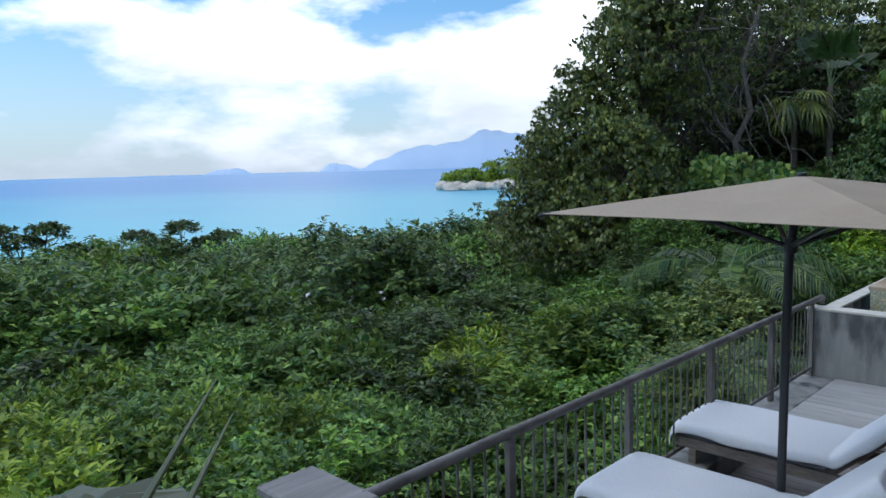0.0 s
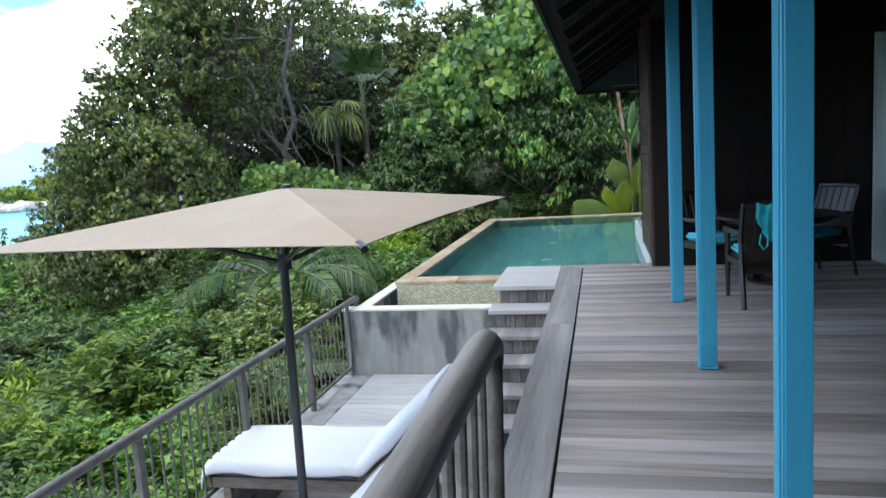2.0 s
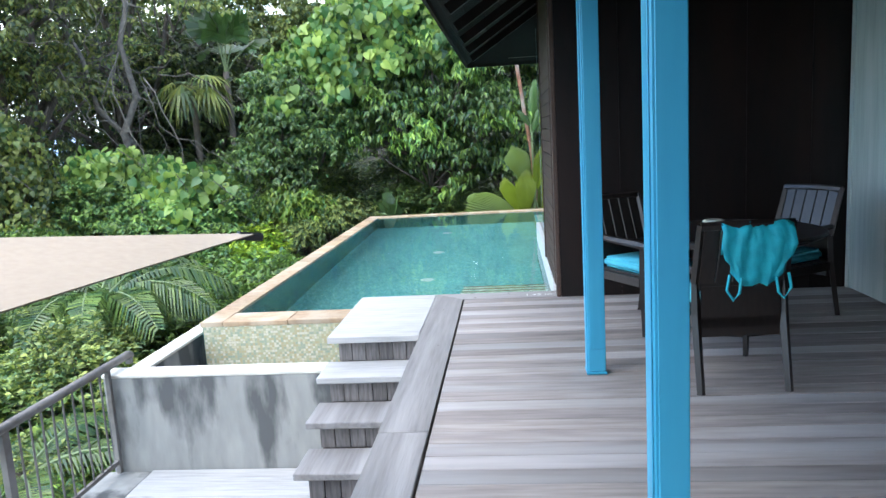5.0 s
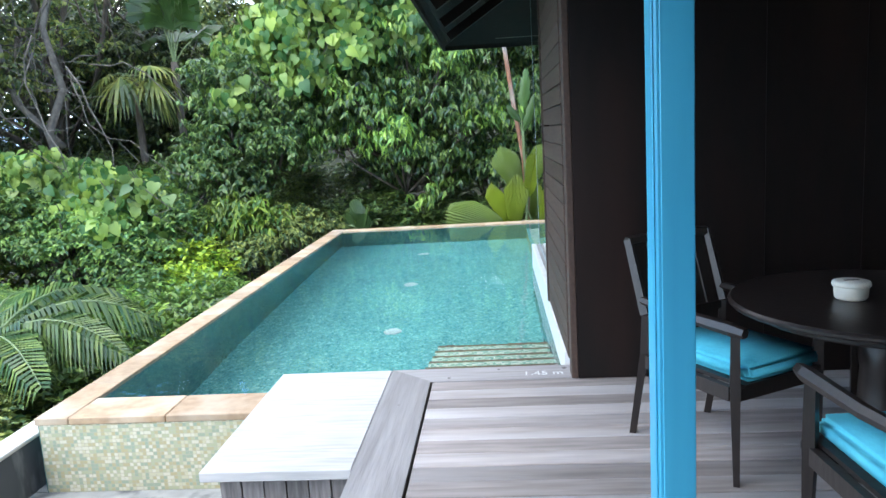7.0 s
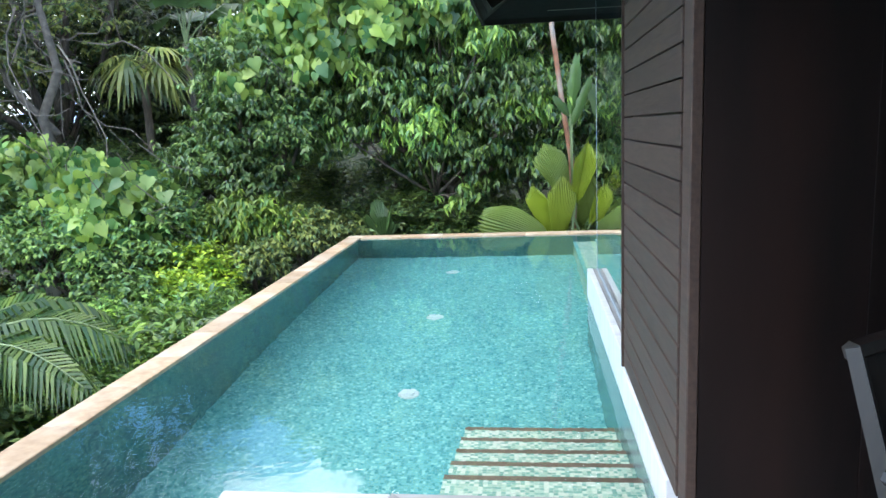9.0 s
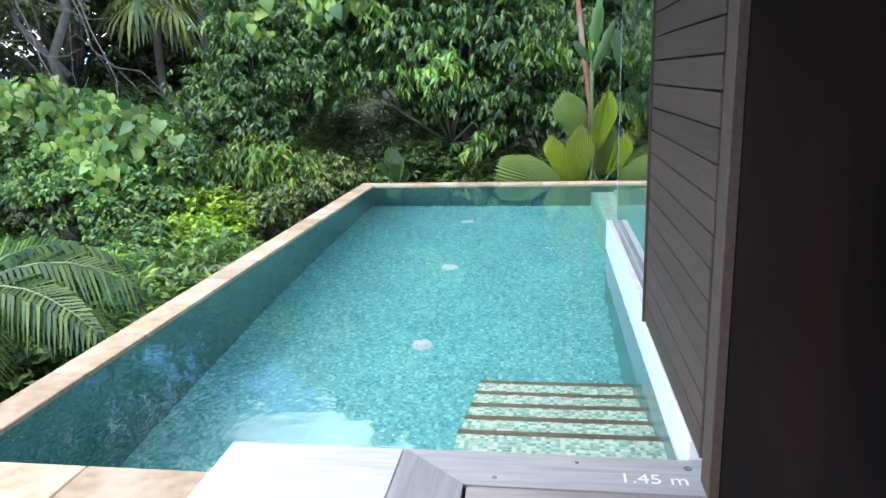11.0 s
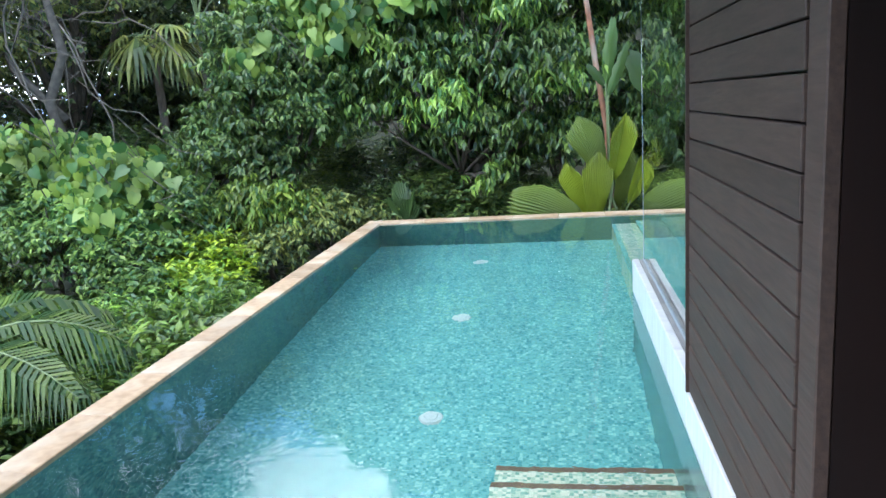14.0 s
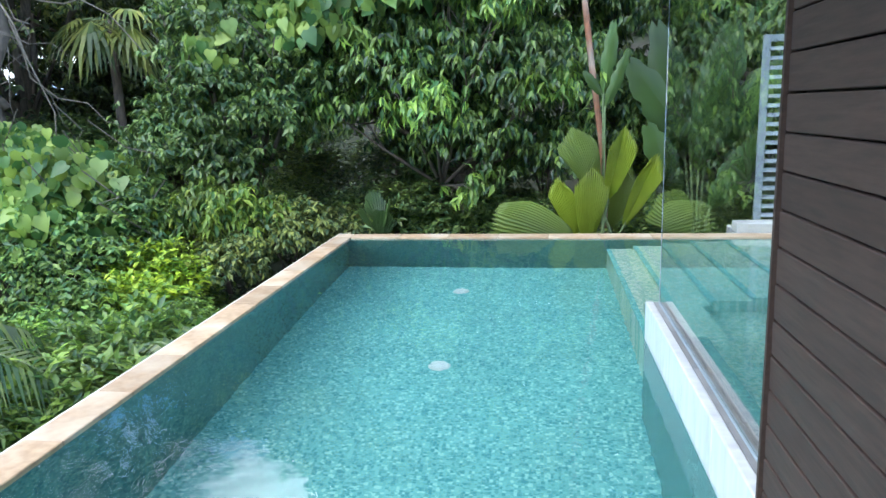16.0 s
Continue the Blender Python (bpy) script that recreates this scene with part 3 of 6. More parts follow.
for fx, fy in ((-0.68, 3.02), (-0.70, 4.90), (-0.71, 6.84)):
    fit = thing("pool_light", "round white fitting set in the pool floor", "pool light", "pool floor fittings", pose(fx, fy, PZ))
    bm = bmesh.new()
    bmesh.ops.create_cone(bm, cap_ends=True, segments=24, radius1=0.09, radius2=0.08, depth=0.02)
    bmesh.ops.translate(bm, verts=bm.verts, vec=(0, 0, 0.01))
    rim = part("rim", bm, FITTING, fit)
    bm = bmesh.new()
    bmesh.ops.create_cone(bm, cap_ends=True, segments=20, radius1=0.055, radius2=0.048, depth=0.012)
    bmesh.ops.translate(bm, verts=bm.verts, vec=(0, 0, 0.027))
    part("lens", bm, FITTING, rim)
water = thing("water_pool", "clear still pool water brimming to the coping", "water", kind="structure")
ws = part("surface", grid(bmesh.new(), [[(xx, yy, WZ) for xx in np.linspace(PX0 + 0.001, PX1 - 0.001, 5)] for yy in np.linspace(PY0 - 0.096, PY1 + 0.058, 9)]), WATER, water, sheet=True)
ws2 = part("surface", grid(bmesh.new(), [[(xx, yy, WZ) for xx in (PX1, 2.99)] for yy in (4.155, PY1 + 0.058)]), WATER, water, sheet=True)
ws3 = part("surface", grid(bmesh.new(), [[(xx, yy, WZ) for xx in (0.967, 2.99)] for yy in (1.36, 4.154)]), WATER, water, sheet=True)
for o in (ws, ws2, ws3):
    o.visible_shadow = False
ledge = thing("trim_pool_ledge", "pale stone ledge between the pool and the glass screen", "ledge", kind="structure")
part("ledge_stone", boxed(0.812, 0.965, 0.27, 1.61, -0.139, 0.080, 0.004), MARBLE, ledge)
y = 1.625
for ln in (0.62, 0.64, 0.61, 0.65):
    part("ledge_stone", boxed(0.812, 0.862, y, y + ln - 0.004, -0.139, 0.150, 0.005), MARBLE, ledge)
    part("ledge_cap", boxed(0.864, 0.966, y, y + ln - 0.004, -0.139, 0.146, 0.004), MARBLE_GREY, ledge)
    y += ln
part("ledge_base", boxed(0.967, 1.2, 1.40, 4.0, -0.6, -0.05), SHADED_MOSAIC_SIDE, ledge)

# ---- house ----
slat_wall = thing("wall_cladding", "dark timber wall clad with horizontal boards", "wall", kind="structure")
part("core", boxed(0.866, 0.98, 0.03, 1.58, 0.09, 3.4), DARK, slat_wall)
slat_me = None
z = 0.0855
while z < 3.2:
    if slat_me is None:
        ob = part("cladding_board", boxed(0, 0.028, 0.125, 1.60, 0.002, 0.111, 0.003), SLAT, slat_wall)
        slat_me = ob.data
    else:
        ob = link_mesh("cladding_board", slat_me, SLAT, slat_wall)
    ob.matrix_world = pose(0.822, 0, z, 0, -1.2, 0)
    z += 0.1155
part("corner_post", boxed(0.828, 0.866, -0.003, 0.12, 0.004, 3.3, 0.004), SLAT, slat_wall)
part("end_trim", boxed(0.808, 0.98, 1.602, 1.62, 0.084, 3.3), SLAT, slat_wall)
back = thing("wall_terrace_end", "dark stained timber wall at the end of the terrace", "wall", kind="structure")
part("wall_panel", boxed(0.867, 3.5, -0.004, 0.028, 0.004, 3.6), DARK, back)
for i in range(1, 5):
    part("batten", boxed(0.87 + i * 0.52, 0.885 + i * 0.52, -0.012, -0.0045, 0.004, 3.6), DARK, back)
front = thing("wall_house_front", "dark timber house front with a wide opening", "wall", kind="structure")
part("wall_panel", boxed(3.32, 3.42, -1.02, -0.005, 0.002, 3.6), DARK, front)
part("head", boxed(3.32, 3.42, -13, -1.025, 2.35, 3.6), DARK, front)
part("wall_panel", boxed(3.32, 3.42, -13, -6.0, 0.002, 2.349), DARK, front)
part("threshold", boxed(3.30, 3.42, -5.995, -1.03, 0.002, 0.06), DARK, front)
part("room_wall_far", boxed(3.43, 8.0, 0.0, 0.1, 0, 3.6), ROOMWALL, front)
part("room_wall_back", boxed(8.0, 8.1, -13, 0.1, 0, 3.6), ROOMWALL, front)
part("room_wall_near", boxed(3.43, 8.0, -13.1, -13, 0, 3.6), DARK, front)
rf = thing("floor_room", "dark timber floor inside the house", "floor", kind="structure")
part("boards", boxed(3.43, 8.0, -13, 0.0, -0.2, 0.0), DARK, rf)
panel = thing("door_1", "pale green folding door panel with dark frame, standing open", "door", kind="structure")
part("leaf", boxed(3.235, 3.275, -0.84, 0.0 - 0.03, 0.02, 2.50, 0.004), PANEL, panel)
for a, b in ((-0.86, -0.80), (-0.09, -0.032)):
    part("stile", boxed(3.225, 3.285, a - 0.02, b - 0.02, 0.015, 2.53, 0.004), DARK if a < -0.5 else PANEL, panel)
curt = thing("curtain", "pale gathered curtain hanging beside the open doorway", "curtain")
bm = bmesh.new()
rows = []
for zz in np.linspace(0.03, 2.34, 8):
    rows.append([(3.20 + 0.022 * math.sin(i * 1.25), -1.28 - 0.02 * i - 0.004 * math.sin(i + zz), zz) for i in range(14)])
grid(bm, rows)
cob = part("cloth", bm, CURTAIN, curt, smooth=True)
cob.modifiers.new("thickness", "SOLIDIFY").thickness = 0.006
ceil = thing("ceiling_terrace", "dark timber ceiling of the terrace and house", "ceiling", kind="structure")
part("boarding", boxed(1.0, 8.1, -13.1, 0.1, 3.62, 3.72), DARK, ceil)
back_end = thing("wall_terrace_start", "dark timber wall closing the terrace behind", "wall", kind="structure")
part("wall_panel", boxed(0.9, 3.4, -13.1, -13.0, 0, 3.6), DARK, back_end)

# roof: eave along the terrace, sloping up to the house
EX, EZ, EY = -0.12, 2.53, 5.35
roof = thing("roof", "dark shingled roof with deep sloping eaves over the terrace", "roof", kind="structure")
SL = math.tan(radians(33))
bm = bmesh.new()
ridge = 4.5
def slab(bm, pts, th):
    a = [bm.verts.new(p) for p in pts]
    b = [bm.verts.new((p[0], p[1], p[2] + th)) for p in pts]
    bm.faces.new(a[::-1])
    bm.faces.new(b)
    for i in range(len(a)):
        j = (i + 1) % len(a)
        bm.faces.new((a[i], a[j], b[j], b[i]))
slab(bm, [(EX, -13.2, EZ), (EX, EY, EZ), (ridge, EY - 3.2, EZ + (ridge - EX) * SL), (ridge, -13.2, EZ + (ridge - EX) * SL)], 0.09)
slab(bm, [(EX, EY, EZ), (ridge * 2 - EX, EY, EZ), (ridge, EY - 3.2, EZ + (ridge - EX) * SL)], 0.09)
slab(bm, [(ridge * 2 - EX, EY, EZ), (ridge * 2 - EX, -13.2, EZ), (ridge, -13.2, EZ + (ridge - EX) * SL), (ridge, EY - 3.2, EZ + (ridge - EX) * SL)], 0.09)
part("roof_deck", bm, THATCH, roof)
part("fascia", boxed(EX - 0.03, EX - 0.002, -13.2, EY, EZ - 0.05, EZ + 0.12), THATCH, roof)
part("end_fascia", boxed(EX - 0.03, 8, EY + 0.002, EY + 0.03, EZ - 0.05, EZ + 0.12), THATCH, roof)
for i in range(10):
    u = 0.06 + i * 0.16
    ob = part("shingle_lath", boxed(-0.02, 0.02, -13, EY - 0.4 - u * 0.9, -0.035, -0.006), THATCH, roof)
    ob.matrix_world = pose(EX + u, 0, EZ + u * SL, 0, -33, 0)
raf_me = None
for i in range(17):
    bm = boxed(0.02, 1.55, -0.03, 0.03, -0.13, -0.037)
    if raf_me is None:
        ob = part("rafter", bm, DARK, roof)
        raf_me = ob.data
    else:
        bm.free()
        ob = link_mesh("rafter", raf_me, DARK, roof)
    ob.matrix_world = pose(EX + 0.05, -12.6 + i * 1.05, EZ + 0.03, 0, -33, 0)
part("wall_plate", boxed(0.86, 0.99, -12.9, 1.45, 2.92, 3.08), DARK, roof)
part("soffit_board", boxed(0.52, 2.2, EY - 0.06, EY - 0.03, EZ + 0.05, EZ + 0.36), GABLE, roof, "pale gable board under the eave")
part("wall_over", boxed(0.99, 1.03, -12.9, 5.0, 2.9, 3.6), DARK, roof)

# glass screen
screen = thing("glass_screen", "frameless clear glass screen standing on the pale stone ledge", "glass screen")
g = part("pane", boxed(0.90, 0.912, 1.624, 4.12, 0.156, 2.85), GLASS, screen)
g.visible_shadow = False
part("bottom_channel", boxed(0.892, 0.92, 1.624, 4.12, 0.1465, 0.1555), LOUVRE, screen, "slim metal channel")
part("edge_seal", boxed(0.898, 0.914, 4.121, 4.126, 0.156, 2.85), LOUVRE, screen, "pale edge strip")

# blue columns
def column(y, x=0.853):
    c = thing("column", "square blue painted timber column standing on the terrace deck", "column", "terrace columns", pose(x, y + 0.01, 0))
    part("shaft", boxed(0.0, 0.106, 0.0, 0.106, 0.02, 3.0, 0.006), BLUE, c)
    part("face_board", boxed(0.012, 0.105, -0.006, -0.0005, 0.16, 2.95, 0.003), BLUE, c)
    part("side_board", boxed(-0.006, -0.0005, 0.008, 0.094, 0.02, 2.95, 0.003), BLUE, c)
    part("foot", boxed(-0.008, 0.112, -0.008, 0.112, 0.004, 0.02, 0.003), BLUE, c)
    return c
for yy in (-10.8, -8.6, -6.40, -4.21):
    column(yy)
column(-2.10, 0.872)

# ---- upper handrail ----
hr = thing("handrail", "thick rounded weathered timber handrail with slim balusters on the terrace edge", "railing")
bm = bmesh.new()
tube(bm, [(-0.01, -12.9, 1.07)] + [(-0.01, yy, 1.07) for yy in np.linspace(-12, -7.55, 10)] + [(-0.01, -7.47, 1.065), (-0.01, -7.425, 1.045), (-0.012, -7.41, 1.0)], [0.036] * 11 + [0.036, 0.035, 0.032], 14)
part("rail", bm, LOG_WOOD, hr, smooth=True)
for yy in (-7.43, -9.3, -11.2):
    part("post", tubed([(-0.035, yy, -0.06), (-0.03, yy, 0.5), (-0.012, yy, 1.04)], 0.033, 12), LOG_WOOD, hr, smooth=True)
part("bottom_rail", boxed(-0.055, -0.02, -12.9, -7.46, 0.09, 0.125, 0.004), LOG_WOOD, hr)
bal = None
yy = -7.56
while yy > -12.8:
    if min(abs(yy - p) for p in (-9.3, -11.2)) > 0.06:
        if bal is None:
            ob = part("baluster", tubed([(-0.037, 0, 0.12), (-0.01, 0, 1.02)], 0.012, 8), LOG_WOOD, hr)
            bal = ob.data
        else:
            ob = link_mesh("baluster", bal, LOG_WOOD, hr)
        ob.location = (0, yy, 0)
    yy -= 0.118

# ---- lower railing ----
RX, RZ = -2.66, -0.13
lr = thing("metal_railing", "brown-grey painted metal railing along the sun deck edge", "railing")
part("top_rail", tubed([(RX, yy, RZ) for yy in np.linspace(-7.7, -0.93, 12)] + [(RX, -0.9, RZ - 0.015)], 0.032, 12), RAILPAINT, lr, smooth=True)
part("bottom_rail", boxed(RX - 0.012, RX + 0.012, -7.7, -1.24, PLAT + 0.07, PLAT + 0.10), RAILPAINT, lr)
posts = (-6.56, -5.18, -3.80, -2.42)
for yy in posts:
    part("post", boxed(RX - 0.022, RX + 0.022, yy - 0.03, yy + 0.03, PLAT - 0.01, RZ - 0.02, 0.003), RAILPAINT, lr)
part("post", boxed(RX - 0.022, RX + 0.022, -0.95, -0.905, -0.205, RZ, 0.003), RAILPAINT, lr)
part("post", boxed(RX - 0.018, RX + 0.018, -1.27, -1.235, PLAT - 0.01, RZ - 0.02, 0.003), RAILPAINT, lr)
bal = None
yy = -7.6
while yy < -1.3:
    if min(abs(yy - p) for p in posts) > 0.05:
        if bal is None:
            ob = part("baluster", tubed([(0, 0, PLAT + 0.1), (0, 0, RZ - 0.02)], 0.0075, 6), RAILPAINT, lr)
            bal = ob.data
        else:
            ob = link_mesh("baluster", bal, RAILPAINT, lr)
        ob.location = (RX, yy, 0)
    yy += 0.1155
gp = thing("corner_pillar", "square weathered timber pillar at the railing's end", "pillar")
part("shaft", boxed(-3.08, -2.62, -7.98, -7.70, -2.6, -0.16, 0.008), TRIM_WOOD, gp)
part("cap", boxed(-3.12, -2.56, -8.02, -7.67, -0.158, -0.10, 0.01), TRIM_WOOD, gp)

# ---- loungers ----
def cloth_sheet(rows, thick, name, parent, label=""):
    bm = bmesh.new()
    grid(bm, rows)
    ob = part(name, bm, WHITE_CLOTH, parent, label, smooth=True)
    ob.modifiers.new("thickness", "SOLIDIFY").thickness = thick
    s = ob.modifiers.new("smooth", "SUBSURF")
    s.levels = s.render_levels = 1
    return ob

def lounger(x, y, seed):
    rnd = random.Random(seed)
    L = thing("sun_lounger", "weathered teak sun lounger with white towelling cover and raised back", "sun lounger", "loungers on the sun deck", pose(x, y, LOW))
    W, S, H = 0.74, 1.16, 0.52          # width, seat length, top of the mattress
    ang = radians(44)
    bl = 0.86
    for yy in (0.03, W - 0.07):
        part("side_rail", boxed(0.0, 1.95, yy, yy + 0.04, 0.30, 0.385, 0.005), TEAK, L)
    for xx in (0.10, 1.78):
        for yy in (0.025, W - 0.085):
            part("leg", boxed(xx, xx + 0.065, yy, yy + 0.06, 0.0, 0.30, 0.005), TEAK, L)
    part("foot_rail", boxed(-0.02, 0.02, 0.03, W - 0.03, 0.30, 0.385, 0.005), TEAK, L)
    for i in range(12):
        part("slat", boxed(0.06 + i * 0.095, 0.125 + i * 0.095, 0.075, W - 0.075, 0.37, 0.388, 0.003), TEAK, L)
    dx, dz = math.cos(ang), math.sin(ang)
    for yy in (0.05, W - 0.09):
        bm = boxed(0, bl, yy, yy + 0.04, -0.03, 0.03, 0.004)
        ob = part("back_rail", bm, TEAK, L)
        ob.matrix_local = pose(S, 0, 0.385, 0, -math.degrees(ang), 0)
    part("prop", tubed([(S + 0.5 * dx, 0.12, 0.385 + 0.5 * dz), (S + 0.72, 0.12, 0.32)], 0.014, 6), UMB_POLE, L)
    part("prop", tubed([(S + 0.5 * dx, W - 0.12, 0.385 + 0.5 * dz), (S + 0.72, W - 0.12, 0.32)], 0.014, 6), UMB_POLE, L)
    part("mattress", boxed(0.0, S, 0.02, W - 0.02, 0.39, H - 0.02, 0.03), GREYPAD, L)
    bm = boxed(0, bl, 0.03, W - 0.03, 0.03, 0.085, 0.02)
    ob = part("back_cushion", bm, GREYPAD, L)
    ob.matrix_local = pose(S, 0, 0.385, 0, -math.degrees(ang), 0)
    # the cover: over the foot end, along the seat and up the back, hanging a little at the sides
    prof = [(-0.045, H - 0.15), (-0.045, H - 0.07), (-0.02, H + 0.0), (0.06, H + 0.012)]
    prof += [(v, H + 0.014 + 0.004 * math.sin(9 * v + seed)) for v in np.linspace(0.2, S - 0.1, 8)]
    prof += [(S - 0.06, H + 0.012), (S - 0.025, H + 0.018)]
    for s in np.linspace(0.10, bl + 0.02, 9):
        prof.append((S + s * dx - 0.095 * dz, 0.385 + s * dz + 0.095 * dx))
    for e, o in ((0.035, 0.075), (0.038, 0.02)):
        prof.append((S + (bl + e) * dx - o * dz, 0.385 + (bl + e) * dz + o * dx))
    rows = []
    for i, (px, pz) in enumerate(prof):
        r = []
        for j, w in enumerate((-0.03, -0.028, -0.005, 0.08, 0.24, 0.4, 0.56, 0.68, W + 0.0, W + 0.026, W + 0.028)):
            drop = {0: 0.10 + 0.012 * math.sin(i * 1.7 + seed) + rnd.uniform(-0.015, 0.015), 1: 0.05, 2: 0.008, 8: 0.008, 9: 0.05, 10: 0.095 + 0.014 * math.sin(i * 1.3 + 2 * seed) + rnd.uniform(-0.015, 0.015)}.get(j, 0)
            k = 1 if i < 12 else 0.8
            r.append((px + (drop * dz * 0.7 if i > 12 else 0) + rnd.uniform(-0.004, 0.004), w, pz - drop * k + rnd.uniform(-0.003, 0.003)))
        rows.append(r)
    cloth_sheet(rows, 0.012, "towel_cover", L)
    return L
lounger(-2.60, -5.90, 1)
lounger(-2.68, -4.41, 4)

st = thing("side_table", "small slatted oiled teak side table between the loungers", "side table", m=pose(-1.12, -4.98, LOW))
for i in range(5):
    part("slat", boxed(0.0, 0.42, 0.0 + i * 0.076, 0.066 + i * 0.076, 0.36, 0.385, 0.003), TEAK_WARM, st)
for xx in (0.01, 0.37):
    for yy in (0.02, 0.33):
        part("leg", boxed(xx, xx + 0.04, yy, yy + 0.04, 0.0, 0.36, 0.003), TEAK_WARM, st)
part("apron", boxed(0.02, 0.40, 0.03, 0.055, 0.30, 0.358), TEAK_WARM, st)
part("apron", boxed(0.02, 0.40, 0.325, 0.35, 0.30, 0.358), TEAK_WARM, st)

# ---- parasol ----
um = thing("parasol", "square taupe canvas parasol on a black pole, open", "parasol", m=pose(-1.50, -5.17, 0))
TILT = ((-1.10, -1.14), (0.89, -1.34), (1.11, 1.16), (-0.95, 1.32))
ZE, ZT = 1.185, 1.37
bm = bmesh.new()
for i in range(4):
    a, b = TILT[i], TILT[(i + 1) % 4]
    rows = []
    for s in np.linspace(0.02, 1, 9):
        row = []
        for u in np.linspace(0, 1, 9):
            px, py = (a[0] * (1 - u) + b[0] * u) * s, (a[1] * (1 - u) + b[1] * u) * s
            inw = 1 - 0.05 * math.sin(math.pi * u) * s
            row.append((px * inw, py * inw, ZT - (ZT - ZE) * s - 0.02 * math.sin(math.pi * u) * math.sin(math.pi * s)))
        rows.append(row)
    grid(bm, rows)
bmesh.ops.remove_doubles(bm, verts=bm.verts, dist=0.0005)
can = part("canopy", bm, CANVAS, um)
can.modifiers.new("thickness", "SOLIDIFY").thickness = 0.004
part("pole", tubed([(-0.07, -0.01, LOW + 0.04), (-0.06, 0.0, 0.9), (0.0, 0.0, ZT)], 0.027, 14), UMB_POLE, um, smooth=True)
part("finial", tubed([(0, 0, ZT), (0, 0, ZT + 0.015), (0, 0, ZT + 0.02)], [0.03, 0.03, 0.01], 10), UMB_POLE, um)
part("base_plate", boxed(-0.24, 0.24, -0.24, 0.24, LOW, LOW + 0.05, 0.01), CONCRETE, um)
part("runner", tubed([(-0.058, 0, 0.90), (-0.052, 0, 0.99)], 0.045, 12), UMB_POLE, um)
for cx, cy in TILT:
    part("rib", tubed([(0, 0, ZT - 0.03), (cx * 0.985, cy * 0.985, ZE - 0.008)], 0.011, 6), UMB_POLE, um)
    part("strut", tubed([(0.03 * cx - 0.055, 0.03 * cy, 0.95), (cx * 0.30 - 0.02, cy * 0.30, 1.09), (cx * 0.62, cy * 0.62, ZT - (ZT - ZE) * 0.62 - 0.03)], 0.016, 6), UMB_POLE, um)
    part("pocket", tubed([(cx * 0.96, cy * 0.96, ZE + 0.0), (cx * 1.01, cy * 1.01, ZE - 0.015)], 0.016, 6), UMB_POLE, um)

# ---- dining set ----
def chair(m, label, slatted=False):
    C = thing("dining_chair", label, "chair", "chairs round the table", m)
    W, D = 0.52, 0.56
    for s in (-1, 1):
        x0 = s * (W / 2 - 0.025)
        bm = bmesh.new()
        for (ya, za), (yb, zb) in (((-0.09, 0.0), (0.0, 0.42)), ((0.0, 0.42), (0.01, 0.6)), ((0.01, 0.6), (-0.10, 0.93))):
            tube(bm, [(x0, -D / 2 + ya, za), (x0, -D / 2 + yb, zb)], [0.022, 0.026] if za == 0 else [0.026, 0.022], 4)
        part("rear_leg", bm, CHAIRWOOD, C)
        part("front_leg", tubed([(x0, D / 2 - 0.02, 0.0), (x0, D / 2 - 0.03, 0.42), (x0, D / 2 - 0.03, 0.64)], [0.017, 0.028, 0.024], 4), CHAIRWOOD, C)
        bm = bmesh.new()
        tube(bm, [(x0 * 1.02, -D / 2 + 0.0, 0.665), (x0 * 1.08, -0.08, 0.655), (x0 * 1.08, D / 2 - 0.03, 0.65), (x0 * 1.05, D / 2 + 0.03, 0.645)], [0.02, 0.024, 0.028, 0.022], 6)
        part("armrest", bm, CHAIRWOOD, C)
        part("seat_rail", boxed(x0 - 0.014, x0 + 0.014, -D / 2 + 0.02, D / 2 - 0.05, 0.35, 0.41), CHAIRWOOD, C)
    part("seat_rail", boxed(-W / 2 + 0.05, W / 2 - 0.05, D / 2 - 0.05, D / 2 - 0.022, 0.35, 0.41), CHAIRWOOD, C)
    part("seat_rail", boxed(-W / 2 + 0.05, W / 2 - 0.05, -D / 2 - 0.014, -D / 2 + 0.014, 0.35, 0.41), CHAIRWOOD, C)
    part("seat", boxed(-W / 2 + 0.045, W / 2 - 0.045, -D / 2 + 0.03, D / 2 - 0.0, 0.41, 0.425), CHAIRWOOD, C)
    bm = boxed(-W / 2 + 0.055, W / 2 - 0.055, -D / 2 + 0.03, D / 2 + 0.01, 0.427, 0.505)
    bmesh.ops.bevel(bm, geom=list(bm.edges), offset=0.024, segments=3, affect="EDGES")
    part("cushion", bm, TURQ, C, "turquoise seat cushion", smooth=True)
    part("top_rail", tubed([(-W / 2 + 0.02, -D / 2 - 0.10, 0.92), (0, -D / 2 - 0.125, 0.925), (W / 2 - 0.02, -D / 2 - 0.10, 0.92)], 0.026, 6), CHAIRWOOD, C)
    part("back_panel", boxed(-W / 2 + 0.05, W / 2 - 0.05, -D / 2 - 0.014, -D / 2 + 0.006, 0.30, 0.58), CHAIRWOOD, C)
    part("lower_back_rail", boxed(-W / 2 + 0.04, W / 2 - 0.04, -D / 2 - 0.01, -D / 2 + 0.016, 0.56, 0.60), CHAIRWOOD, C)
    for i in range(5):
        xx = -0.18 + i * 0.09
        bm = boxed(-0.042, 0.042, -0.009, 0.009, 0.0, 0.335, 0.003)
        ob = part("back_slat", bm, CHAIRWOOD, C)
        ob.matrix_local = pose(xx, -D / 2 + 0.002, 0.59, 18, 0, 0)
    return C
chair(pose(1.42, -0.98, 0, 0, 0, -151), "dark-stained wooden armchair with turquoise cushion, turned towards the terrace")
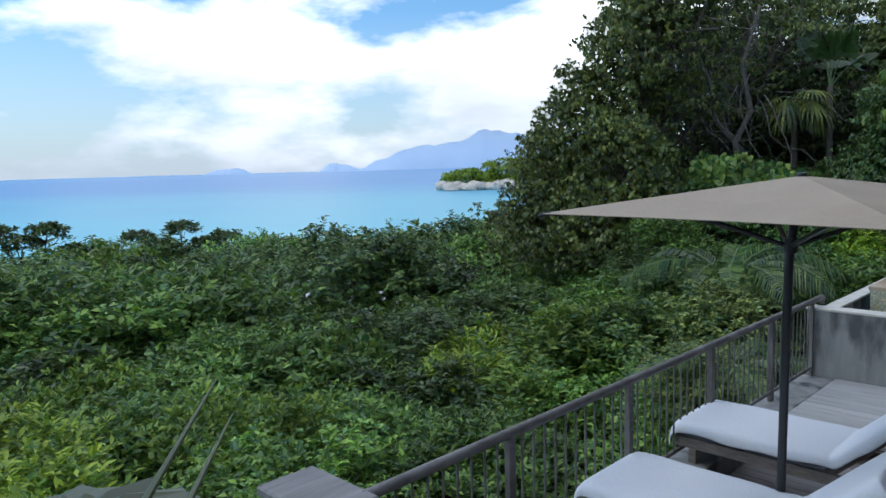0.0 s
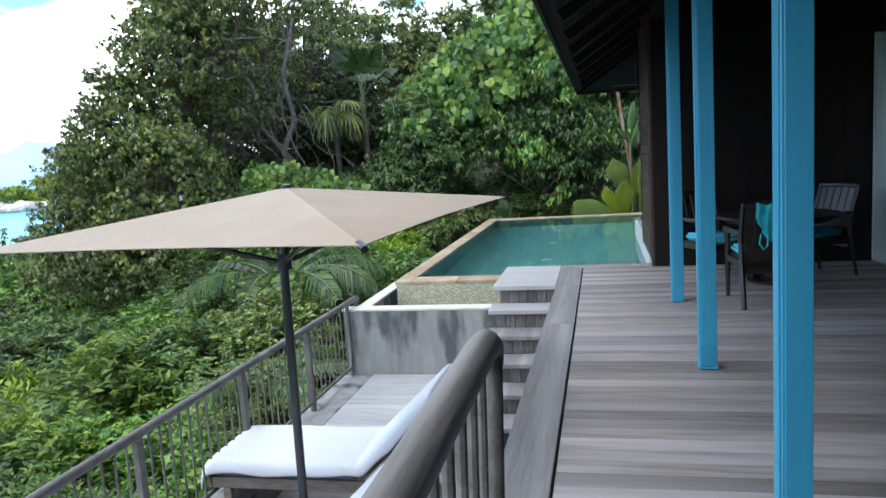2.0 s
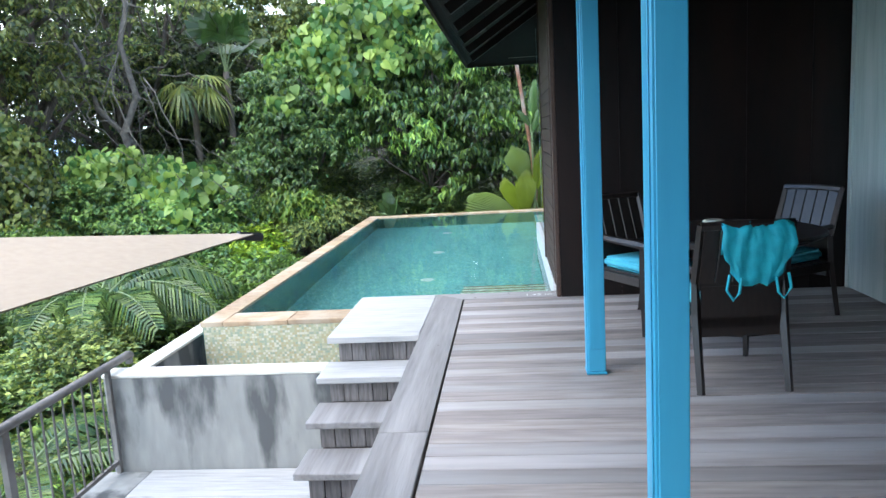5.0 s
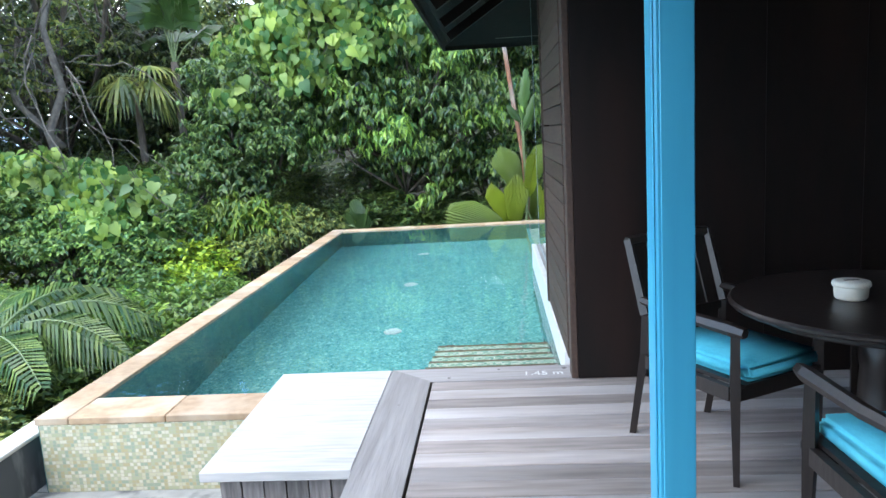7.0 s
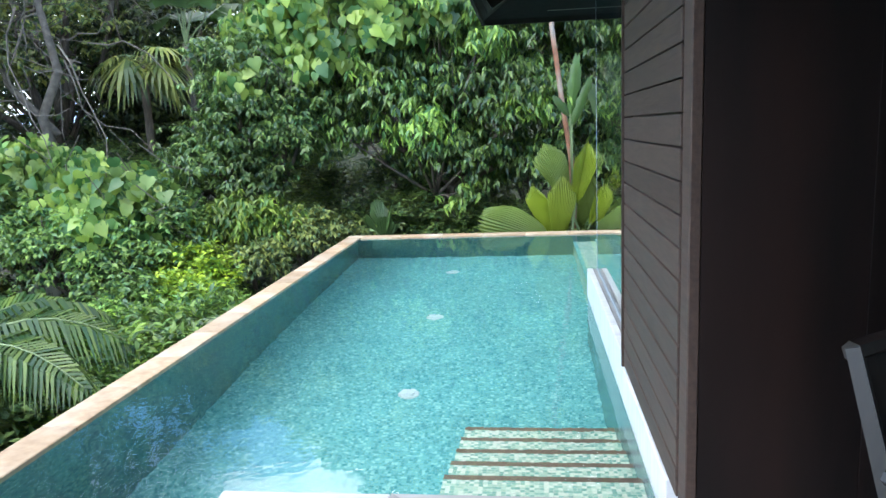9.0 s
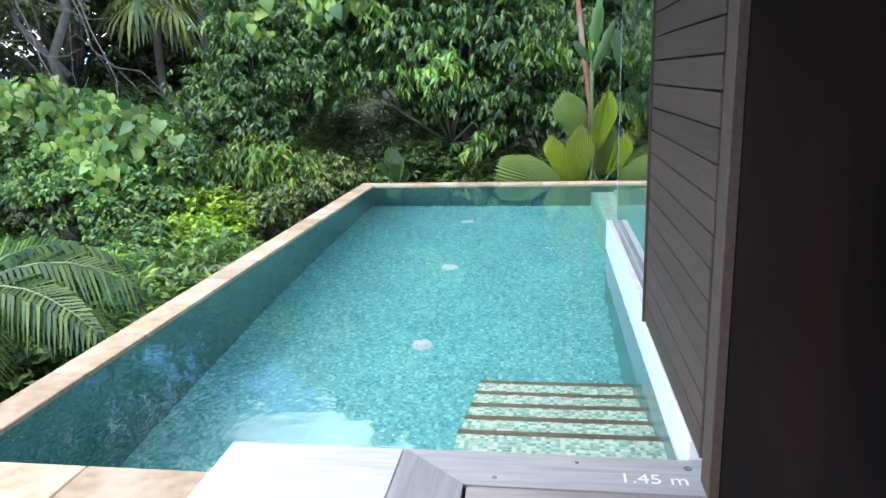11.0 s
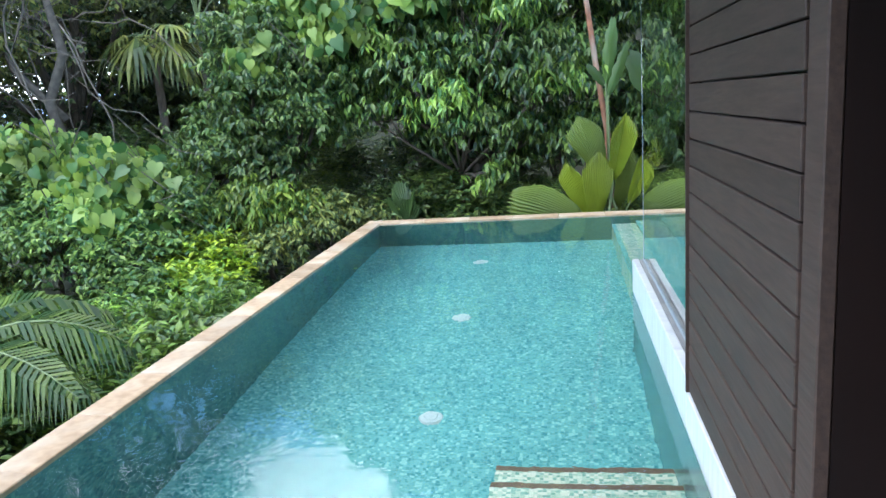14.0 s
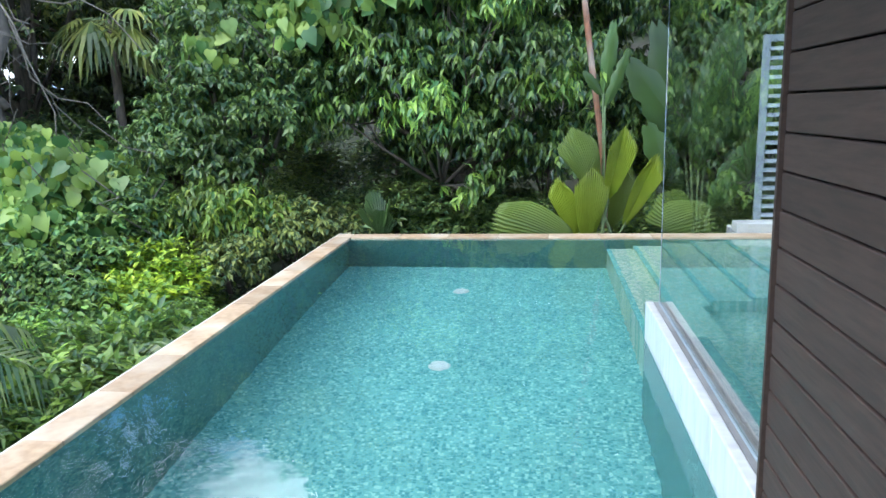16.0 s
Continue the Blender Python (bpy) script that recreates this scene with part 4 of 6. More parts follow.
chair(pose(1.65, -2.08, 0, 0, 0, 3), "dark-stained wooden armchair with turquoise cushion, swimsuit hung on it")
chair(pose(2.37, -0.88, 0, 0, 0, 120), "dark-stained wooden armchair with turquoise cushion by the house wall")
tb = thing("dining_table", "round dark wooden pedestal table on the terrace", "table", m=pose(2.00, -1.10, 0))
def disc(r, z0, z1, seg=40, bev=0.01):
    bm = bmesh.new()
    tube(bm, [(0, 0, z0), (0, 0, z0 + bev), (0, 0, z1 - bev), (0, 0, z1)], [r - bev, r, r, r - bev], seg)
    return bm
part("tabletop", disc(0.60, 0.665, 0.695), CHAIRWOOD, tb, smooth=False)
part("apron", disc(0.50, 0.62, 0.664), CHAIRWOOD, tb)
part("pedestal", tubed([(0, 0, 0.03), (0, 0, 0.12), (0, 0, 0.4), (0, 0, 0.62)], [0.16, 0.10, 0.085, 0.12], 20), CHAIRWOOD, tb, smooth=True)
part("base", disc(0.30, 0.0, 0.03), CHAIRWOOD, tb)
jar = thing("ashtray_jar", "round cream ceramic lidded jar on the table", "jar", m=pose(1.87, -1.09, 0.695))
part("bowl", tubed([(0, 0, 0), (0, 0, 0.01), (0, 0, 0.05), (0, 0, 0.055)], [0.055, 0.063, 0.066, 0.064], 24), JARMAT, jar, smooth=True)
lid = part("lid", tubed([(0, 0, 0.056), (0, 0, 0.062), (0, 0, 0.074), (0, 0, 0.078)], [0.072, 0.074, 0.07, 0.058], 24), JARMAT, jar, smooth=True)
part("lid_mark", boxed(-0.03, 0.03, -0.006, 0.006, 0.0785, 0.08), CHAIRWOOD, lid)

# swimsuit over the chair back
sw = thing("swimsuit", "turquoise swimsuit draped over the chair's back", "swimsuit", m=pose(1.69, -2.08, -0.03, 0, 0, 3))
bm = bmesh.new()
rows = []
for i, (yy, zz) in enumerate(((-0.345, 0.80), (-0.352, 0.90), (-0.375, 0.955), (-0.41, 0.962), (-0.437, 0.93), (-0.442, 0.86), (-0.437, 0.79), (-0.43, 0.72), (-0.425, 0.665))):
    half = 0.175 - 0.012 * max(0, i - 5) + 0.02 * (i in (5, 6))
    rows.append([(half * u + 0.01 * math.sin(5 * u + i), yy + 0.012 * math.sin(13 * u + i * 0.9), zz - (0.03 * (1 - u * u) if i > 5 else 0) + (0.03 * abs(u) ** 3 if i > 6 else 0) + 0.012 * math.sin(7 * u + i)) for u in np.linspace(-1, 1, 15)])
grid(bm, rows)
ob = part("cloth", bm, SWIM, sw, smooth=True)
ob.modifiers.new("thickness", "SOLIDIFY").thickness = 0.005
for s in (-1, 1):
    part("strap", tubed([(s * 0.15, -0.437, 0.70), (s * 0.165, -0.437, 0.62), (s * 0.13, -0.437, 0.565), (s * 0.10, -0.437, 0.60), (s * 0.09, -0.435, 0.68)], 0.008, 6), SWIM, sw)

# ---- room ----
lamp = thing("wall_lamp", "small glowing warm wall lamp inside the house", "lamp", m=pose(4.46, -0.16, 1.56))
part("shade", tubed([(0, 0, 0), (0, 0, 0.05), (0, 0, 0.1)], [0.065, 0.065, 0.06], 16), LAMPGLOW, lamp, "glowing shade")
part("bracket", boxed(-0.02, 0.02, 0.0, 0.158, 0.05, 0.09), UMB_POLE, lamp)

pn = thing("wall_panel", "pale ochre wall panel in a dark frame behind the lamp", "wall panel", m=pose(4.48, 0, 0))
part("panel", boxed(-0.145, 0.145, -0.02, 0.0, 1.02, 2.55, 0.003), OCHRE, pn)
for x0, x1, z0, z1 in ((-0.20, -0.147, 0.97, 2.6), (0.147, 0.20, 0.97, 2.6), (-0.146, 0.146, 0.97, 1.018), (-0.146, 0.146, 2.552, 2.6)):
    part("frame", boxed(x0, x1, -0.035, 0.0, z0, z1, 0.003), DARK, pn)
dk = thing("desk", "dark timber writing desk inside the house", "desk", m=pose(3.62, -0.62, 0))
part("desktop", boxed(0.0, 1.15, 0.0, 0.55, 0.64, 0.675, 0.006), CHAIRWOOD, dk)
for xx in (0.02, 1.08):
    for yy in (0.02, 0.48):
        part("leg", boxed(xx, xx + 0.05, yy, yy + 0.05, 0.0, 0.638, 0.004), CHAIRWOOD, dk)
part("drawer_front", boxed(0.08, 1.07, 0.025, 0.05, 0.53, 0.638, 0.004), CHAIRWOOD, dk)
for k, (bx, by, w, d, turn) in enumerate(((0.30, 0.16, 0.20, 0.14, 8), (0.62, 0.30, 0.24, 0.17, -14), (0.78, 0.20, 0.15, 0.10, 20))):
    bk = thing("booklet", "pale paper booklet lying on the desk", "booklet", "papers on the desk", pose(3.62 + bx, -0.62 + by, 0.675, 0, 0, turn))
    part("cover", boxed(-w / 2, w / 2, -d / 2, d / 2, 0, 0.004, 0.001), PANEL, bk)
    part("pages", boxed(-w / 2 + 0.004, w / 2 - 0.006, -d / 2 + 0.004, d / 2 - 0.004, 0.004, 0.016, 0.001), PANEL, bk)
post = thing("door_post", "dark timber post of the open doorway", "post", kind="structure")
part("post", boxed(3.20, 3.30, -2.98, -2.74, 0.0, 2.4, 0.006), CHAIRWOOD, post)
tw = thing("hanging_towel", "turquoise cloth hung on the dark door post", "towel")
bm = bmesh.new()
grid(bm, [[(3.188 - 0.008 * math.sin(i * 1.3 + zz * 2), -2.96 + 0.024 * i, zz + 0.01 * math.sin(i)) for i in range(11)] for zz in np.linspace(0.74, 1.17, 7)])
tob = part("cloth", bm, SWIM, tw, smooth=True)
tob.modifiers.new("thickness", "SOLIDIFY").thickness = 0.006

# louvred shutter by the far end of the pool
sh = thing("louvre_screen", "blue-grey weathered louvred timber screen beyond the pool", "louvre screen", m=pose(2.70, 8.42, -0.05))
for xx in (0.0, 0.92):
    part("stile", boxed(xx, xx + 0.08, -0.025, 0.025, 0, 2.24, 0.004), LOUVRE, sh)
for zz in (0.0, 2.16):
    part("rail", boxed(0.082, 0.918, -0.022, 0.022, zz, zz + 0.08, 0.004), LOUVRE, sh)
for i in range(19):
    ob = part("louvre", boxed(0.083, 0.917, -0.035, 0.035, -0.006, 0.006, 0.002), LOUVRE, sh)
    ob.matrix_local = pose(0, 0, 0.14 + i * 0.108, 38, 0, 0)
blk = thing("wall_stone_block", "pale grey stone block at the pool's far corner", "wall", kind="structure")
part("block", boxed(2.44, 3.9, 8.12, 8.36, -1.2, 0.04, 0.01), MARBLE, blk)
part("block", boxed(2.44, 3.9, 8.365, 8.6, -1.2, -0.055, 0.01), MARBLE, blk)

# decking boards
boards(deck, "deck_board", GREY_DECK, 0.006, 3.30, -13.0, 0.02, 0.0, 0.1385)
boards(low, "deck_board", GREY_DECK, -2.40, -0.275, -9.2, -3.07, LOW, 0.142)
boards(plat, "deck_board", PALE_DECK, -2.40, -0.90, -3.06, -1.23, PLAT, 0.142)


# ---- ground, sea and distance ----
def smooth(a, b, v):
    t = min(1.0, max(0.0, (v - a) / (b - a)))
    return t * t * (3 - 2 * t)


def ground_z(x, y):
    d = math.hypot(max(0, -x - 3), max(0, y + 4) * 0.25)
    z = -2.6 - 1.6 * smooth(0, 8, -x - 3) - 0.105 * d
    hill = smooth(8, 20, y) * smooth(-30, -8, x)
    z = z * (1 - hill) + hill * (0.2 * (y - 8) + 0.08 * (x + 8) - 1.2)
    if x > 1:
        z = max(z, -1.0)
    return max(z, -24.0) + 0.3 * noise.noise(Vector((x * 0.15, y * 0.15, 0)))


gr = thing("ground", "dark leaf-littered hillside sloping to the sea", "ground", kind="structure")
def spread(a, b, n, p=2.2):
    return [a + (b - a) * math.copysign(abs(u) ** p, u) for u in np.linspace(0, 1, n)]
xs = sorted({round(v, 3) for v in spread(-2.8, -260, 60) + spread(-2.8, 60, 20)})
ys = sorted({round(v, 3) for v in spread(0, 300, 60) + spread(0, -160, 40)})
def under_house(x, y):
    return x > -2.85 and y < 9.1
bm = bmesh.new()
grid(bm, [[(x, y, -3.3 if under_house(x, y) else ground_z(x, y)) for x in xs] for y in ys])
part("hillside", bm, SOIL, gr, smooth=True)
sea = thing("water_sea", "calm turquoise sea reaching the horizon", "sea", kind="structure")
bm = bmesh.new()
grid(bm, [[(x, y, -20.0) for x in (-4940, -2000, -600, -100, 500, 3000)] for y in (-4000, -1000, 0, 300, 1000, 2500, 4940)])
part("open_water", bm, SEA, sea)

isl = thing("backdrop_islands", "hazy blue mountainous islands on the horizon", "islands", kind="structure")
def ridge_line(yaw0, yaw1, dist, heights, name):
    """A range of hills between two bearings (degrees to the left of +y)."""
    bm = bmesh.new()
    rows = [[], [], []]
    n = 60
    for i in range(n + 1):
        u = i / n
        a = radians(yaw0 + (yaw1 - yaw0) * u)
        k = u * (len(heights) - 1)
        j = min(int(k), len(heights) - 2)
        w = k - j
        w = w * w * (3 - 2 * w)
        h = heights[j] * (1 - w) + heights[j + 1] * w
        h *= 1 + 0.12 * noise.noise(Vector((u * 14, dist, 0))) + 0.05 * noise.noise(Vector((u * 45, dist, 0)))
        for r, (dd, hh) in enumerate(((-150, 0), (0, h), (200, 0))):
            rows[r].append((-(dist + dd) * math.sin(a), (dist + dd) * math.cos(a) - 9.8, -20 + max(hh, 0)))
    grid(bm, rows)
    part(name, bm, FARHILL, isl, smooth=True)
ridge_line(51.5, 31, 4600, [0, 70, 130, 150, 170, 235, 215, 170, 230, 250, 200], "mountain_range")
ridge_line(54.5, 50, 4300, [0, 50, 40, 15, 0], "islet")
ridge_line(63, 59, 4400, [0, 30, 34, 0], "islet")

hd = thing("headland", "rocky headland with pale granite boulders and green scrub", "headland", kind="structure")
rng = random.Random(5)
def rock(bm, c, r, rng, squash=0.7):
    g = bmesh.ops.create_icosphere(bm, subdivisions=2, radius=1)
    o = Vector((rng.uniform(0, 50), rng.uniform(0, 50), 0))
    for v in g["verts"]:
        k = 1 + 0.35 * noise.noise(v.co * 1.3 + o)
        v.co = Vector(c) + Vector((v.co.x * r * k, v.co.y * r * k, v.co.z * r * squash * k))
def bearing(deg, dist, z):
    a = radians(deg)
    return Vector((-dist * math.sin(a), dist * math.cos(a) - 9.8, z))
for i in range(44):
    bm = bmesh.new()
    u = i / 43
    rock(bm, bearing(44.7 - 7.5 * u + rng.uniform(-0.2, 0.2), 615 + rng.uniform(-12, 30), -19 + rng.uniform(0, 3)), rng.uniform(3.5, 6.5), rng)
    part("boulder", bm, GRANITE, hd)
for deg, dist, r in ((40.5, 690, 26), (37, 700, 34), (33.5, 700, 34)):
    bm = bmesh.new()
    rock(bm, bearing(deg, dist, -20), r, rng, 0.5)
    part("outcrop", bm, GRANITE, hd)


# ---- leaves ----
def unit(v):
    return v / np.maximum(np.linalg.norm(v, axis=-1, keepdims=True), 1e-6)


LANCE = ((0.5, 0.5),)
HEART = ((-0.10, 0.26), (0.10, 0.47), (0.38, 0.50), (0.70, 0.28))


def leaves_mesh(name, base, way, normal, length, width, fold=0.25, droop=0.15, outline=LANCE):
    """Leaves folded along the rib: base, tip and rib middle, with the outline's points (along, across) on either side."""
    n = len(base)
    way = unit(way)
    side = unit(np.cross(way, normal))
    up = np.cross(side, way)
    L, Wd = length[:, None], width[:, None]
    cols = [base, base + way * L * 0.5 - up * L * droop * 0.25]
    for s in (1, -1):
        line = [base + way * L * u - up * L * droop * u * u + side * Wd * v * s + up * Wd * fold * 2 * v for u, v in outline]
        if s == 1:
            cols += line + [base + way * L - up * L * droop]
        else:
            cols += line[::-1]
    m = len(cols)
    ring = [0] + list(range(2, m))
    tri = np.array([[1, ring[k], ring[(k + 1) % len(ring)]] for k in range(len(ring))])
    v = np.stack(cols, 1).reshape(-1, 3)
    f = (np.arange(n)[:, None, None] * m + tri[None]).reshape(-1, 3)
    return raw_mesh(name, v, f)


def raw_mesh(name, v, f):
    me = bpy.data.meshes.new(name)
    me.vertices.add(len(v))
    me.vertices.foreach_set("co", np.ascontiguousarray(v, dtype=np.float32).ravel())
    me.loops.add(f.size)
    me.loops.foreach_set("vertex_index", np.ascontiguousarray(f, dtype=np.int32).ravel())
    me.polygons.add(len(f))
    me.polygons.foreach_set("loop_start", np.arange(0, f.size, f.shape[1], dtype=np.int32))
    me.update(calc_edges=True)
    return me


def crown_points(rs, blobs, n, clump=1, gather=0.16):
    """Twig ends spread over the outer part of overlapping blobs (x, y, z, radius, squash), with a ragged outline; several twigs gather round each branch end."""
    if clump > 1:
        p, d = crown_points(rs, blobs, max(1, n // clump))
        p, d = np.repeat(p, clump, 0)[:n], np.repeat(d, clump, 0)[:n]
        away = rs.normal(size=p.shape) * gather * np.array([1, 1, 0.6])
        return p + away, unit(d + away / gather * 0.5)
    b = np.array(blobs, float)
    w = b[:, 3] ** 2
    k = rs.choice(len(b), n, p=w / w.sum())
    d = unit(rs.normal(size=(n, 3)))
    d[:, 2] = np.where(d[:, 2] < -0.35, -d[:, 2], d[:, 2])
    d = unit(d)
    ph = b[k, :3] * 1.7
    lump = 0.16 * np.sin(5 * d[:, 0] + ph[:, 0]) * np.sin(5 * d[:, 1] + ph[:, 1]) + 0.12 * np.sin(9 * d[:, 2] + ph[:, 2] + 4 * d[:, 0])
    r = b[k, 3] * (0.56 + 0.42 * rs.random(n) ** 0.5 + 1.15 * lump)
    p = b[k, :3] + d * r[:, None] * np.stack([np.ones(n), np.ones(n), b[k, 4]], 1)
    return p, d


def foliage(name, seed, blobs, twigs, per, size, slim=0.42, droop=0.3, mode="rosette", fold=0.25, clump=1, outline=LANCE):
    rs = np.random.RandomState(seed)
    p, d = crown_points(rs, blobs, twigs, clump, size * 1.1)
    n = len(p) * per
    P, D = np.repeat(p, per, 0), np.repeat(d, per, 0)
    nrm = unit(np.array([0, 0, 1.0]) + D * 0.5 + rs.normal(size=(n, 3)) * 0.35)
    if mode == "tuft":      # leaves hang in a whorl from each twig end
        flat = rs.normal(size=(n, 3)) * np.array([1, 1, 0.25])
        way = unit(unit(flat) * 0.75 + D * 0.35 + np.array([0, 0, -droop]))
        base = P + rs.normal(size=(n, 3)) * size * 0.16
    elif mode == "rosette":  # leaves stand in a whorl on each twig end
        flat = rs.normal(size=(n, 3)) * np.array([1, 1, 0.3])
        way = unit(unit(flat) * 0.8 + D * 0.3 + np.array([0, 0, 0.35 - droop]))
        base = P + rs.normal(size=(n, 3)) * size * 0.2
    else:                   # blades hang flat over one another, facing out
        way = unit(rs.normal(size=(n, 3)) * 0.45 + np.array([0, 0, -1.0]))
        base = P + rs.normal(size=(n, 3)) * size * 0.6
        nrm = unit(D + np.array([0, -0.35, 0.45]) + rs.normal(size=(n, 3)) * 0.3)
    ln = size * rs.uniform(0.6, 1.25, n)
    return leaves_mesh(name, base, way, nrm, ln, ln * slim * rs.uniform(0.8, 1.2, n), fold, droop * 0.8, outline)


def limbs(seed, blobs, foot, r0, twigs=5):
    """A trunk from the foot to the blobs, with tapering limbs into each."""
    rg = random.Random(seed)
    bm = bmesh.new()
    foot = Vector(foot)
    tops = [Vector(b[:3]) for b in blobs]
    cen = sum(tops, Vector()) / len(tops)
    fork = foot.lerp(cen, 0.45) + Vector((rg.uniform(-.2, .2), rg.uniform(-.2, .2), 0)) * r0 * 6
    tube(bm, [foot - Vector((0, 0, 0.4)), foot.lerp(fork, 0.5) + Vector((rg.uniform(-1, 1), rg.uniform(-1, 1), 0)) * r0, fork], [r0 * 1.3, r0, r0 * 0.75], 8)
    for b, t in zip(blobs, tops):
        mid = fork.lerp(t, 0.5) + Vector((rg.uniform(-1, 1), rg.uniform(-1, 1), rg.uniform(0, 1))) * b[3] * 0.25
        tube(bm, [fork, mid, t], [r0 * 0.6, r0 * 0.4, r0 * 0.18], 6)
        for _ in range(twigs):
            e = t + Vector((rg.gauss(0, 1), rg.gauss(0, 1), rg.gauss(0.2, 0.8))).normalized() * b[3] * 0.8
            tube(bm, [mid.lerp(t, rg.random()), (mid + e) / 2 + Vector((0, 0, 0.1 * b[3])), e], [r0 * 0.22, r0 * 0.15, r0 * 0.05], 4)
    return bm


def plant(name, label, category, group, seed, blobs, foot, r0, leaf, twigs, per, size, slim=0.42, droop=0.3, at=None, part_name="crown", mode="rosette", clump=1):
    t = thing(name, label, category, group, at)
    part("trunk", limbs(seed, blobs, foot, r0), BARK, t, smooth=True)
    link_mesh(part_name, foliage(part_name, seed, blobs, twigs, per, size, slim, droop, mode, clump=clump), leaf, t)
    return t


def blob_set(seed, n, rx, rz, r, z0):
    rg = random.Random(seed)
    return [(rg.uniform(-rx, rx), rg.uniform(-rx, rx), z0 + rg.uniform(-rz, rz), r * rg.uniform(0.7, 1.2), 0.8) for _ in range(n)]


# shrub patterns, each about 1.3 m across the crown at the top, foot at the origin
patterns = []
for i, (leaf, sz, slim, dr, word) in enumerate((
        (L_MID, 0.115, 0.40, 0.1, "mid-green"), (L_LIGHT, 0.11, 0.42, 0.0, "light green"), (L_DARK, 0.12, 0.42, 0.3, "dark green"),
        (L_LIGHT, 0.15, 0.34, 0.2, "light green long-leaved"), (L_OLIVE, 0.085, 0.5, 0.3, "olive brownish"), (L_MID, 0.10, 0.5, 0.2, "mid-green small-leaved"),
        (L_YELLOW, 0.12, 0.36, 0.1, "yellow-green"))):
    bl = blob_set(20 + i, 6, 0.85, 0.35, 0.72, 2.2)
    patterns.append(plant("shrub", f"dense {word} leafy shrub on the hillside", "shrub", "hillside shrubs", 30 + i, bl, (0, 0, 0), 0.07, leaf, 1050, 7, sz * 1.15, slim, dr, clump=5))
used = set()


def put_shrub(i, x, y, ztop, s, turn):
    """Plants pattern i with its crown's top at ztop."""
    m = pose(x, y, ztop - 2.95 * s, 0, 0, turn) @ Matrix.Scale(s, 4)
    if i not in used:
        used.add(i)
        patterns[i].matrix_world = m
        return patterns[i]
    o = copy_thing(patterns[i], m)
    o.matrix_basis = m
    return o


rg = random.Random(11)


def canopy_z(x, y):
    """Height of the shrubs' tops left of the terraces."""
    d = math.hypot(x + 3, y + 9)
    z = -1.75 - 0.02 * d - 0.05 * max(0, d - 22)
    z += 1.2 * smooth(-1.5, 4.5, y) * smooth(-10, -5, x)
    z += 0.55 * math.sin(x * 0.8 + 1) * math.sin(y * 0.7) + 0.3 * math.sin(x * 2.1 + y * 1.7)
    return z


# near rows beside the railing and the pool
for k in range(78):
    row = k % 6
    x = -4.1 - row * 1.75 + rg.uniform(-0.5, 0.5)
    y = -13.0 + (k // 6) * 1.85 + rg.uniform(-0.6, 0.6)
    s = rg.uniform(0.8, 1.1) * (1 + 0.05 * row)
    zt = canopy_z(x, y)
    if row == 0:
        zt -= 0.5
    put_shrub(rg.choice((0, 0, 1, 6, 3, 5, 5, 2, 1) if y < 3 else (0, 2, 5, 0, 2, 5)), x, y, zt, s, rg.uniform(0, 360))
# the farther slope
for k in range(70):
    a = radians(rg.uniform(22, 88))
    d = 14 + 36 * (k / 70) ** 1.0
    x, y = -d * math.sin(a), -9.8 + d * math.cos(a)
    if x > -13.5 and y < 11:
        x -= 9
    s = 1.3 + d * 0.028
    put_shrub(rg.choice((0, 1, 2, 2, 2, 5, 0)), x, y, canopy_z(x, y) + rg.choice((-1.0, -0.4, 0.0, 0.5, 1.3)) + rg.uniform(-0.3, 0.3), s, rg.uniform(0, 360))
# shrubs by the pool wall
for i, x, y, zt, s in ((5, -3.6, 6.6, -0.55, 0.4), (4, -4.0, -0.6, -0.9, 0.7), (4, -5.2, 1.5, -0.6, 0.9), (2, -4.4, 6.3, -0.75, 0.6), (5, -5.2, 5.8, -0.6, 0.65), (5, -4.9, 4.6, -0.8, 0.55), (2, -3.7, 5.2, -0.7, 0.4), (2, -6.4, 5.2, -0.7, 0.7), (5, -7.4, 6.0, -0.3, 0.8), (0, -8.6, 6.6, 0.0, 0.8), (2, -8.2, 5.0, -0.6, 0.8)):
    put_shrub(i, x, y, zt, s, rg.uniform(0, 360))

# undergrowth that closes the bank beyond the pool
for k in range(34):
    x, y = -9.5 + 12.5 * (k % 17) / 16 + rg.uniform(-0.35, 0.35), (10.6 if k < 17 else 11.8) + rg.uniform(-0.3, 0.3)
    zt = (0.1 if k < 17 else 1.1) + rg.uniform(-0.3, 0.3)
    put_shrub(2, x, y, zt, rg.uniform(0.55, 0.8), rg.uniform(0, 360))
fl = put_shrub(0, -14.3, 0.9, -1.9, 1.2, 40)
fl.name = "flowering_shrub"
tagged(fl, "green hillside shrub scattered with small white blossoms", "shrub")
link_mesh("blossoms", foliage("blossoms", 91, blob_set(20, 6, 0.85, 0.3, 0.78, 2.3), 60, 3, 0.10, 0.8, 0.0), FLOWER, fl)

